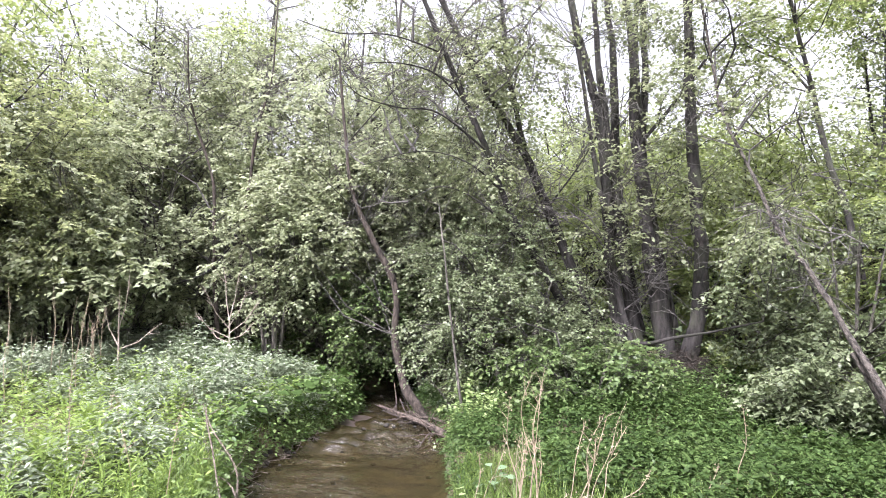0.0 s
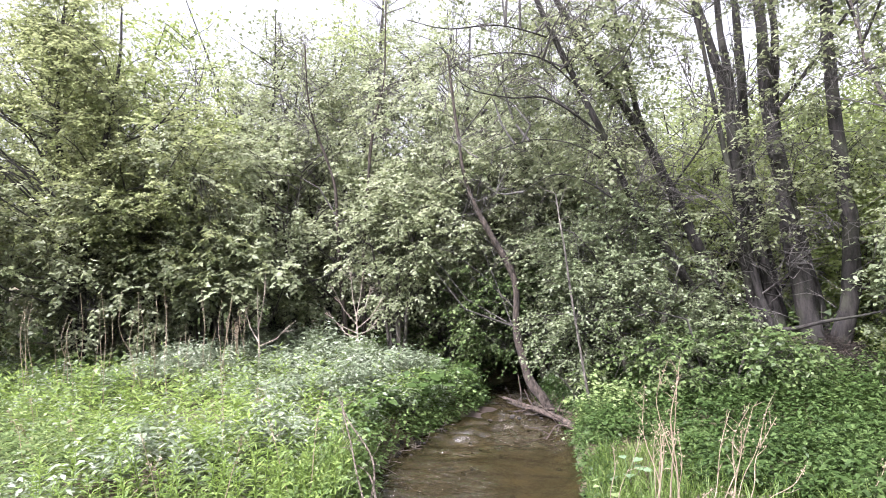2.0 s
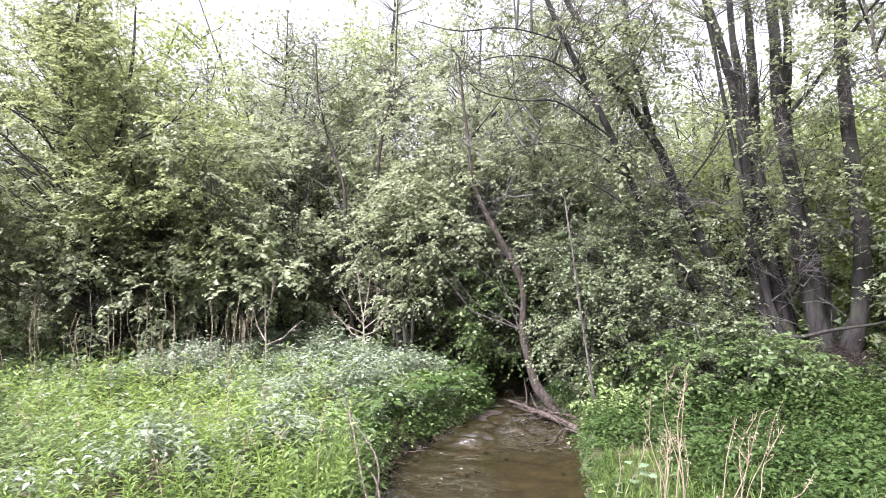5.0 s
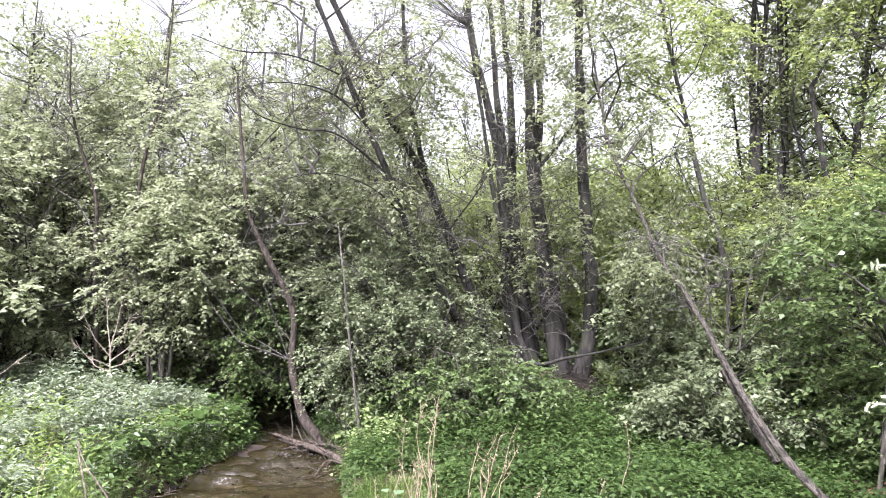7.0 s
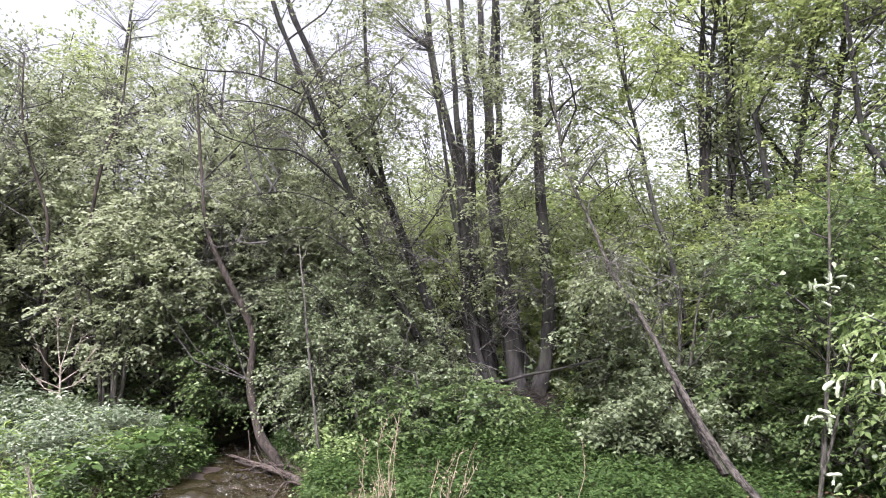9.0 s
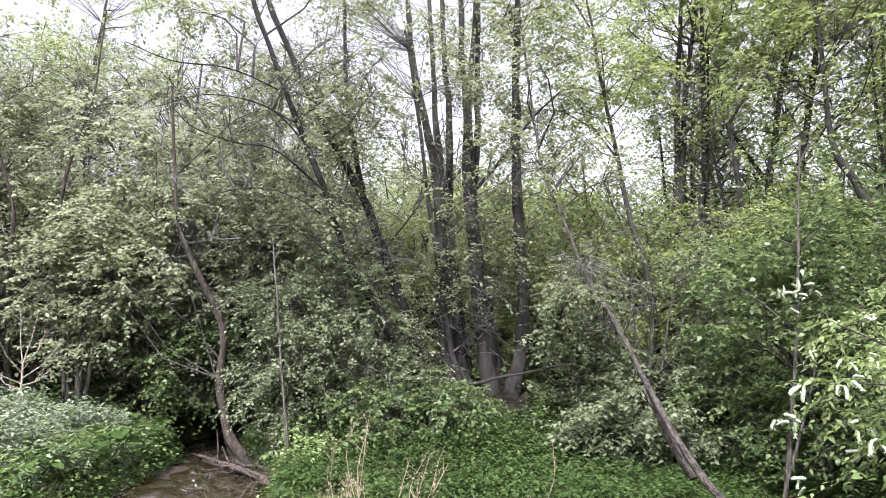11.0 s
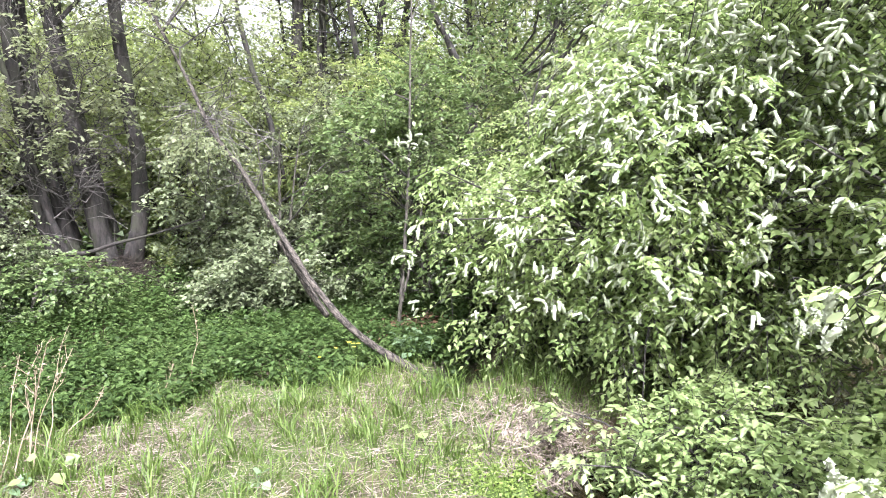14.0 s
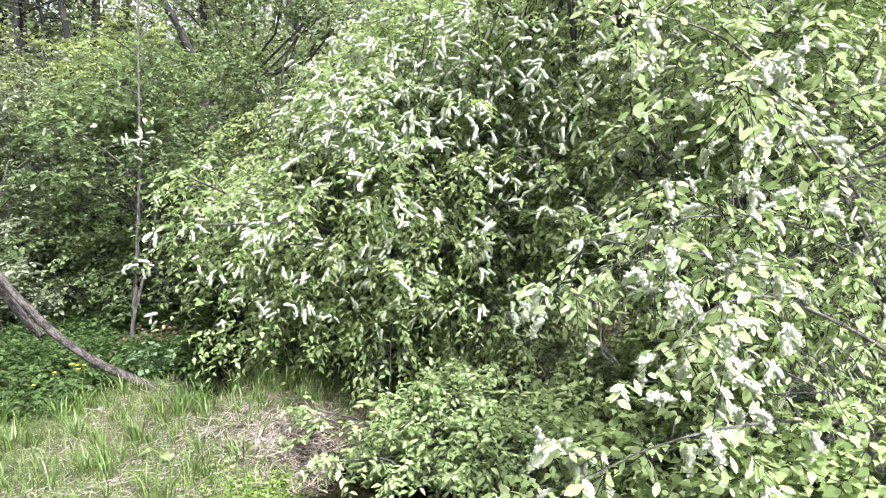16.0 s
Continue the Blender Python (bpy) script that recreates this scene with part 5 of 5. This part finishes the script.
skeleton_plant((-2.88, 8.6, 0.35), [(-0.42, 0.32, 0.6), (-0.25, 0.5, 0.8), (-0.1, 0.6, 0.95), (0.08, 0.62, 1), (0.22, 0.5, 0.85), (0.35, 0.4, 0.7), (0.3, 0.2, 0.55), (-0.35, 0.15, 0.5)],
               "bleached dead umbellifer with spread arms behind the meadow", 5)
skeleton_plant((-4.05, 7.95, 0.25), [(-0.25, 0.45, 0.7), (0.1, 0.6, 1.0), (0.45, 0.28, 0.6), (0.02, 0.5, 0.9)], "dead forked umbellifer at the back of the meadow", 6)


# ---- wood and stones at the stream ----
def stick(name, pts, r0, r1, material, label, twigs=0, seed=0, category="branch"):
    g = np.random.default_rng(seed)
    ob = thing(name, pts[0], label, category)
    part("wood", stem_mesh("wood", [(pts, r0, r1)], material, 7), ob)
    if twigs:
        p = smooth_line(pts, 20)[5:]
        o = p[g.integers(0, 15, twigs)]
        d = unit(unit(np.array(pts[-1]) - np.array(pts[0])) * 0.6 + g.normal(size=(twigs, 3)) * 0.6) * g.uniform(0.1, 0.45, (twigs, 1))
        m = o + d * 0.5 + g.normal(0, 0.02, (twigs, 3))
        for a, b, c in zip(o, m, o + d):
            part("twig", mesh_of("twig", *tubes(np.stack([a, b, c])[None], np.array([[r1 * 0.8, r1 * 0.5, r1 * 0.25]]), 4), material, True), ob)
    return ob


for i, e in enumerate([(-0.55, 8.45, -0.42), (-0.3, 8.2, -0.45), (0.25, 8.2, -0.4), (0.4, 8.6, -0.3), (-0.45, 8.9, -0.42), (0.05, 8.05, -0.42), (-0.75, 8.75, -0.4)]):
    s = np.array([-0.02, 8.4, -0.3])
    e = np.array(e)
    stick("root", [s, s + (e - s) * 0.4 + np.array([0, 0, 0.08]), e], 0.035, 0.008, BARK_BROWN, "bare reddish root reaching into the water", 5, 300 + i, "root")
stick("driftwood", [(0.24, 7.38, -0.33), (0.0, 7.75, -0.27), (-0.3, 8.3, -0.28), (-0.62, 8.85, -0.3), (-0.88, 9.4, -0.33)], 0.062, 0.02, DRIFTWOOD, "rough wet brown driftwood branch caught at the roots", 16, 311)
stick("driftwood", [(0.0, 8.3, -0.3), (-0.5, 8.55, -0.3), (-0.8, 8.95, -0.3)], 0.022, 0.008, BARK_BROWN, "thin driftwood branch caught at the roots", 8, 312)
stick("driftwood", [(0.3, 7.55, -0.22), (0.02, 7.95, -0.2), (-0.2, 8.3, -0.24), (-0.5, 8.6, -0.33)], 0.03, 0.01, DRIFTWOOD, "forked wet brown driftwood lying across the roots", 12, 318)
stick("driftwood", [(0.1, 7.55, -0.3), (-0.1, 7.5, -0.24), (-0.24, 7.32, -0.36)], 0.016, 0.006, DRIFTWOOD, "short broken driftwood dipping into the water", 7, 319)
stick("fallen_branch", [(-1.5, 4.6, -0.2), (-1.62, 5.1, 0.05), (-1.9, 5.35, 0.3), (-2.05, 5.5, 0.5)], 0.012, 0.004, DEADWOOD, "bleached broken branch on the meadow's edge", 7, 313)
stick("fallen_branch", [(-1.35, 4.4, -0.25), (-1.6, 4.9, 0.0), (-1.95, 5.0, 0.12)], 0.012, 0.005, DEADWOOD, "bleached broken branch on the meadow's edge", 5, 314)
stick("fallen_branch", [(-1.45, 4.35, -0.05), (-1.72, 4.75, 0.45), (-1.8, 4.9, 0.62)], 0.009, 0.003, DEADWOOD, "thin bleached branch on the meadow's edge", 3, 315)
stick("arched_bough", [(-1.5, 9.5, 1.15), (-2.45, 9.56, 1.61), (-3.09, 9.59, 2.05), (-3.5, 9.44, 1.61), (-4.05, 9.44, 1.39)], 0.02, 0.01, BARK_ALDER, "dark bough arching low behind the meadow", 25, 316)
stick("slim_pole", [(0.3, 7.66, -0.3), (0.18, 7.66, 0.67), (0.04, 7.76, 1.75), (-0.06, 7.86, 2.5)], 0.02, 0.008, BARK_GREY, "slim pale sapling trunk beside the stream", 8, 317, "sapling")


def pebble(seed):
    g = np.random.default_rng(seed)
    bm = bmesh.new()
    bmesh.ops.create_icosphere(bm, subdivisions=2, radius=1)
    k = g.normal(size=(3, 3))
    for v in bm.verts:
        v.co *= 1 + 0.13 * math.sin(v.co.dot(Vector(k[0])) * 2) + 0.08 * math.sin(v.co.dot(Vector(k[1])) * 3.5)
        v.co.z *= 0.6
    me = bpy.data.meshes.new("stone")
    bm.to_mesh(me)
    bm.free()
    me.polygons.foreach_set("use_smooth", [True] * len(me.polygons))
    me.materials.append(STONE)
    return me


PEBBLES = [pebble(s) for s in range(4)]
for i in range(96):
    if i >= 80:
        px, py = g3.normal(-1.78, 0.08), g3.normal(6.7, 0.35)
    elif i >= 50:
        px, py = g3.normal(-0.5, 0.22), g3.normal(8.5, 0.3)
    elif i < 26:
        px, py = g3.normal(-1.74, 0.1), g3.normal(7.0, 0.4)
    else:
        px, py = g3.uniform(-1.6, 0.1), g3.uniform(4.4, 9.0)
    sz = g3.uniform(0.015, 0.045)
    ob = tagged(new("stone", PEBBLES[i % 4]), "wet grey-brown stone in the stream bed", "stone", "stream stones")
    ob.location = (px, py, max(ground_at(px, py), WATER_Z - 0.05 if i < 26 else WATER_Z - 0.02 if i >= 50 else -1) + sz * 0.3)
    ob.rotation_euler, ob.scale = (g3.normal(0, 0.2), g3.normal(0, 0.2), g3.uniform(0, 6.28)), (sz, sz * g3.uniform(0.7, 1.2), sz)

# twigs washed up along the meadow's bank
n = 260
y = g3.uniform(5.2, 7.9, n)
x = np.array([cl[np.argmin(np.abs(cl[:, 1] - q) + (cl[:, 0] > 0) * 9), 0] - cl[np.argmin(np.abs(cl[:, 1] - q) + (cl[:, 0] > 0) * 9), 2] for q in y]) + g3.normal(0.02, 0.09, n)
c = np.stack([x, y, np.maximum(land(x, y), WATER_Z) + 0.015], -1)
d = unit(g3.normal(size=(n, 3)) * np.array([0.6, 1, 0.25])) * g3.uniform(0.05, 0.22, (n, 1))
stuff("bank_debris", tubes(np.stack([c - d / 2, c + g3.normal(0, 0.01, (n, 3)), c + d / 2], 1), np.tile([[0.004, 0.0035, 0.002]], (n, 1)), 4), DEADWOOD, "pale dead twigs washed up along the bank", "twigs")

# low mud bank under the meadow's edge
u, v = np.meshgrid(np.linspace(-1, 1, 26), np.linspace(-1, 1, 34))
r = np.sqrt(u ** 2 + v ** 2)
mx, my = -1.32 + u * 0.5, 8.75 + v * 0.8
P = np.stack([mx, my, 0 * mx], -1)
mz = WATER_Z - 0.05 + 0.085 * (1 - r ** 2 * (1 + 0.35 * wob(P, 711, 5.0))) + 0.02 * wob(P, 712, 14.0) - 0.25 * step(0.95, 1.3, r)
ii, jj = np.meshgrid(np.arange(25), np.arange(33))
q = jj * 26 + ii
alone("mud_bank", mesh_of("mud_bank", np.stack([mx, my, mz], -1), np.stack([q, q + 1, q + 27, q + 26], -1).reshape(-1, 4), SAND, True), "bare wet brown mud at the stream's edge", "mud")

# heap of dead twigs and brown leaves at the alder's foot
n = 1500
c = np.stack([rng.normal(3.25, 0.55, n), rng.normal(8.2, 0.4, n), 0 * np.arange(n)], -1)
c[:, 2] = land(c[:, 0], c[:, 1]) + rng.uniform(0, 0.18, n) * np.exp(-((c[:, 0] - 3.4) / 0.6) ** 2)
d = unit(rng.normal(size=(n, 3)) * np.array([1, 1, 0.45])) * rng.uniform(0.08, 0.4, (n, 1))
stuff("twig_heap", tubes(np.stack([c - d / 2, c + rng.normal(0, 0.02, (n, 3)), c + d / 2], 1), np.tile([[0.005, 0.004, 0.002]], (n, 1)), 4), BRUSHWOOD, "heap of brown dead twigs at the alder's foot", "twigs")


# hanging roots and dead stems on the ditch bank
for i in range(16):
    px, py = g3.uniform(3.95, 5.1), 0
    py = 3.55 + (px - 3.95) * 0.42 + g3.uniform(0.12, 0.34)
    zz = ground_at(px, py) + 0.04
    e = (px + g3.normal(0, 0.08), py - g3.uniform(0.02, 0.2), zz - g3.uniform(0.1, 0.3))
    stick("bank_root", [(px, py + 0.05, zz - 0.03), (px, py, zz), e], 0.011, 0.003, BARK_BROWN, "thin brown root hanging over the ditch bank", 2, 700 + i, "root")
# brown leaves lying at the sapling's foot
n = 900
x, y = rng.normal(4.75, 0.3, n), rng.normal(4.75, 0.25, n)
C = np.stack([x, y, land(x, y) + rng.uniform(0.01, 0.1, n)], -1)
L = rng.uniform(0.03, 0.07, n)
stuff("leaf_litter", leaves(C, rng.normal(size=(n, 3)) * np.array([1, 1, 0.3]), np.array([0, 0, 1]) + rng.normal(size=(n, 3)) * 0.4, L, L * 0.6, True), LITTER, "red-brown dead leaves by the ditch", "leaves")
# herbs on the ditch rim and below the flowering bushes
x, y = scatter(5200, 3.4, 7.0, 2.6, 5.6, 281, 0.0)
d2 = line_distance(x, y, DITCH)
back = y - 3.5 > (x - 4.1) * 0.42
ok = (d2 > 0.02) & (back | (x > 4.9)) & (np.hypot(x - 4.7, y - 4.72) > 0.35) & ((d2 < 0.55) | (x > 4.6)) & (np.hypot(x - 3.7, y - 3.65) > 0.4)
x, y = x[ok], y[ok]
st, lf = herbs(x, y, rng.uniform(0.08, 0.32, len(x)), 8, 0.06, 0.45, -0.05, 0.25, 282, False, 0.25)
# darkest leaf material, so the hollow's shade is painted into these herbs
stuff("ditch_herbs", lf, LEAF_CARPET, "leafy green herbs along the ditch", "herbs")
x, y = scatter(4200, 2.7, 6.8, -3.0, 1.0, 283, 0.0)
keep = np.hypot((x - 4.8) / 2.0, (y + 0.6) / 1.9) + 0.25 * wob(np.stack([x, y, 0 * x], -1), 284, 1.5) < 0.95
x, y = x[keep], y[keep]
# the shade below the bushes is partly put into the leaf colour
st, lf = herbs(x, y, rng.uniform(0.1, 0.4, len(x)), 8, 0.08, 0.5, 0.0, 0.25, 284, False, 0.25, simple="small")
stuff("shade_herbs", lf, LEAF_DEEP, "herbs under the bird cherries, their green darkened to suggest shade", "herbs")


# ---- single broad-leaved plants ----
def rosette(name, place, n, size, ratio, material, label, height, seed, category="plant"):
    g = np.random.default_rng(seed)
    place = np.array(place, float)
    ob = thing(name, place, label, category)
    a = np.arange(n) * 2.4 + g.normal(0, 0.3, n)
    r = g.uniform(0.2, 1, n) * height * 0.7
    C = place + np.stack([np.cos(a) * r, np.sin(a) * r, height * g.uniform(0.35, 1, n)], -1)
    U = np.stack([np.cos(a), np.sin(a), g.normal(0, 0.2, n)], -1)
    L = size * g.uniform(0.7, 1.2, n)
    for i in range(n):
        part("leaf", mesh_of("leaf", *leaves(C[i:i + 1], U[i:i + 1], np.array([[0, 0, 1.0]]) + g.normal(size=(1, 3)) * 0.3, L[i:i + 1], L[i:i + 1] * ratio, False, 0.12), material), ob)
    base = np.tile(place, (n, 1))
    for p, c in zip(base, C):
        part("leaf_stalk", mesh_of("leaf_stalk", *tubes(np.stack([p, (p + c) / 2 + np.array([0, 0, 0.02]), c])[None], np.array([[0.003, 0.0025, 0.002]]), 4), material, True), ob)
    return ob


rosette("burdock", (3.95, 4.0, ground_at(3.95, 4.0)), 44, 0.07, 0.7, LEAF_GREY, "grey-green broad-leaved plant by the ditch", 0.3, 401)
rosette("coltsfoot", (2.75, 2.75, ground_at(2.75, 2.75)), 3, 0.085, 1.0, LEAF_LIGHT, "round pale coltsfoot leaves in the grass", 0.1, 402)
rosette("coltsfoot", (1.75, 3.05, ground_at(1.75, 3.05)), 5, 0.06, 0.9, LEAF_GREY, "pale coltsfoot leaves in the grass", 0.1, 403)
rosette("coltsfoot", (2.9, 2.45, ground_at(2.9, 2.45)), 3, 0.075, 1.0, LEAF_LIGHT, "round pale coltsfoot leaves in the grass", 0.08, 404)
for i, (px, py) in enumerate([(0.32, 4.55), (0.75, 4.1), (0.98, 4.0), (0.45, 5.2), (0.25, 4.95)]):
    rosette("coltsfoot", (px, py, ground_at(px, py)), 6, 0.085, 0.95, LEAF_GREY if i % 2 else LEAF_LIGHT, "broad pale coltsfoot leaves beside dry stalks", 0.2, 410 + i)
for i, (px, py) in enumerate([(-1.85, 7.6), (-1.6, 8.1), (-2.0, 7.1), (-1.5, 8.6), (-1.75, 7.9), (-2.1, 6.7)]):
    rosette("butterbur", (px, py, ground_at(px, py)), 12, 0.16, 0.9, LEAF_CARPET, "large round green leaves over the bank", 0.35, 420 + i)
# young maple at the roots
b = (0.35, 8.1, -0.2)
woody("young_maple", "small light-green young maple beside the roots", "shrub", fan(b, 4, 0.6, 0.35, 0.012, 431), cloud((0.38, 8.0, 0.12), (0.3, 0.25, 0.28), 36, 432, 0.2, -0.5),
      BARK_GREY, LEAF_LIGHT, 0.085, 3, 0.14, 4, stem_name="stem")

# yellow marsh flowers
for i in range(9):
    px, py = 3.3 + g3.normal(0, 0.12), 4.15 + g3.normal(0, 0.08)
    zz = ground_at(px, py)
    ob = thing("yellow_flower", (px, py, zz), "yellow marsh flower on a green stalk", "flower", "yellow flowers")
    hh = g3.uniform(0.18, 0.26)
    part("stalk", mesh_of("stalk", *tubes(np.array([[(px, py, zz - 0.02), (px, py, zz + hh / 2), (px, py, zz + hh)]]), np.full((1, 3), 0.002), 4), GRASS, True), ob)
    a = np.arange(5) * 1.2566
    C = np.tile([px, py, zz + hh], (5, 1))
    part("blossom", mesh_of("blossom", *leaves(C, np.stack([np.cos(a), np.sin(a), 0.35 + 0 * a], -1), np.tile([0, 0, 1.0], (5, 1)), np.full(5, 0.016), np.full(5, 0.014)), YELLOW), ob)


# ---- far woods ----
def woods(name, n, az0, az1, d0, d1, height, leaf_n, size, leaf, seed, label, crown_w=1.6, low=0.08):
    g = np.random.default_rng(seed)
    az, d = np.radians(g.uniform(az0, az1, n)), g.uniform(d0, d1, n)
    x, y = d * np.sin(az), d * np.cos(az)
    z = land(x, y)
    tops = np.array([height(math.degrees(q)) for q in az]) * g.uniform(0.72, 1.12, n)
    P = np.stack([np.stack([x + g.normal(0, 0.12, n) * k, y + g.normal(0, 0.12, n) * k, z - 0.1 + tops * k / 4], -1) for k in range(5)], 1)
    R = g.uniform(0.04, 0.11, (n, 1)) * np.linspace(1, 0.2, 5)
    V, F = tubes(P, R, 6)
    # limbs
    m = 20
    u = g.uniform(0.25, 0.95, n * m)
    o = np.repeat(P[:, 0], m, 0) + np.repeat(P[:, 4] - P[:, 0], m, 0) * u[:, None]
    a = g.uniform(0, 6.28, n * m)
    ln = crown_w * (1.15 - u * 0.75) * g.uniform(0.5, 1.1, n * m)
    e = o + np.stack([np.cos(a), np.sin(a), g.uniform(0.1, 0.9, n * m)], -1) * ln[:, None]
    lb = tubes(np.stack([o, (o + e) / 2 + g.normal(0, 0.12, o.shape), e], 1), np.tile([[0.018, 0.012, 0.005]], (n * m, 1)), 3)
    part_of = thing(name, (0, 20, 0), label, "woods", kind="stuff")
    part("trunk_stand", mesh_of("trunk_stand", *join([(V, F), lb]), BARK_ALDER, True), part_of)
    # foliage along the limbs, in clumps
    k = int(leaf_n * 0.75)
    t = g.uniform(0.15, 1.1, (n * m, k))
    C = o[:, None] + (e - o)[:, None] * t[..., None] + g.normal(size=(n * m, k, 3)) * np.array([0.3, 0.3, 0.22])
    C = C.reshape(-1, 3)
    keep = (wob(C, seed + 1, 0.9) > -0.35) & (C[:, 2] > low)
    C = C[keep]
    q = len(C)
    L = size * g.uniform(0.6, 1.3, q)
    lf = leaves(C, g.normal(size=(q, 3)) - np.array([0, 0, 0.4]), np.array([0, 0, 1.0]) + g.normal(size=(q, 3)) * 0.5, L, L * 0.75, "small")
    tagged(part("foliage", mesh_of("foliage", *lf, leaf), part_of), kind="stuff")


def skyline(a):
    """Height of the nearer woods by direction: lower beyond the alder, higher on both sides."""
    return 6.4 - 2.6 * math.exp(-((a - 21) / 12) ** 2) + 4.0 * float(step(30, 50, a)) + 0.5 * float(step(-5, -40, a))


woods("thicket", 76, -70, 112, 12.5, 17, skyline, 190, 0.095, LEAF_ALDER, 601, "thicket of young grey-green trees behind the stream")
woods("thicket", 40, 22, 115, 13.5, 18, skyline, 170, 0.095, LEAF_BRIGHT, 611, "thicket of fresh green trees behind the ditch")
woods("far_wood", 100, -80, 130, 18, 32, lambda a: skyline(a) * 1.3, 130, 0.15, LEAF_BRIGHT, 621, "wood of fresh green trees in the distance", 2.6)
woods("understory", 60, -64, 112, 11.5, 15.5, lambda a: 3.6, 130, 0.1, LEAF_ALDER, 641, "low green understory between the trees", 1.5, 0.5)
woods("understory", 60, 5, 112, 13, 18, lambda a: 5.2, 130, 0.115, LEAF_BRIGHT, 651, "fresh green understory between the slim trees", 1.7)
# added out of view behind the camera; only blocks and tints light from there
woods("unseen_rear_wood", 40, 125, 285, 9, 22, lambda a: 8.0, 40, 0.2, LEAF_ALDER, 631, "unseen wood added behind the path, blocking sky light from the rear", 2.6)
woods("understory", 70, -80, 115, 16.5, 24, lambda a: 5.4, 110, 0.13, LEAF_ALDER, 661, "dense green understory deep in the wood", 2.0)
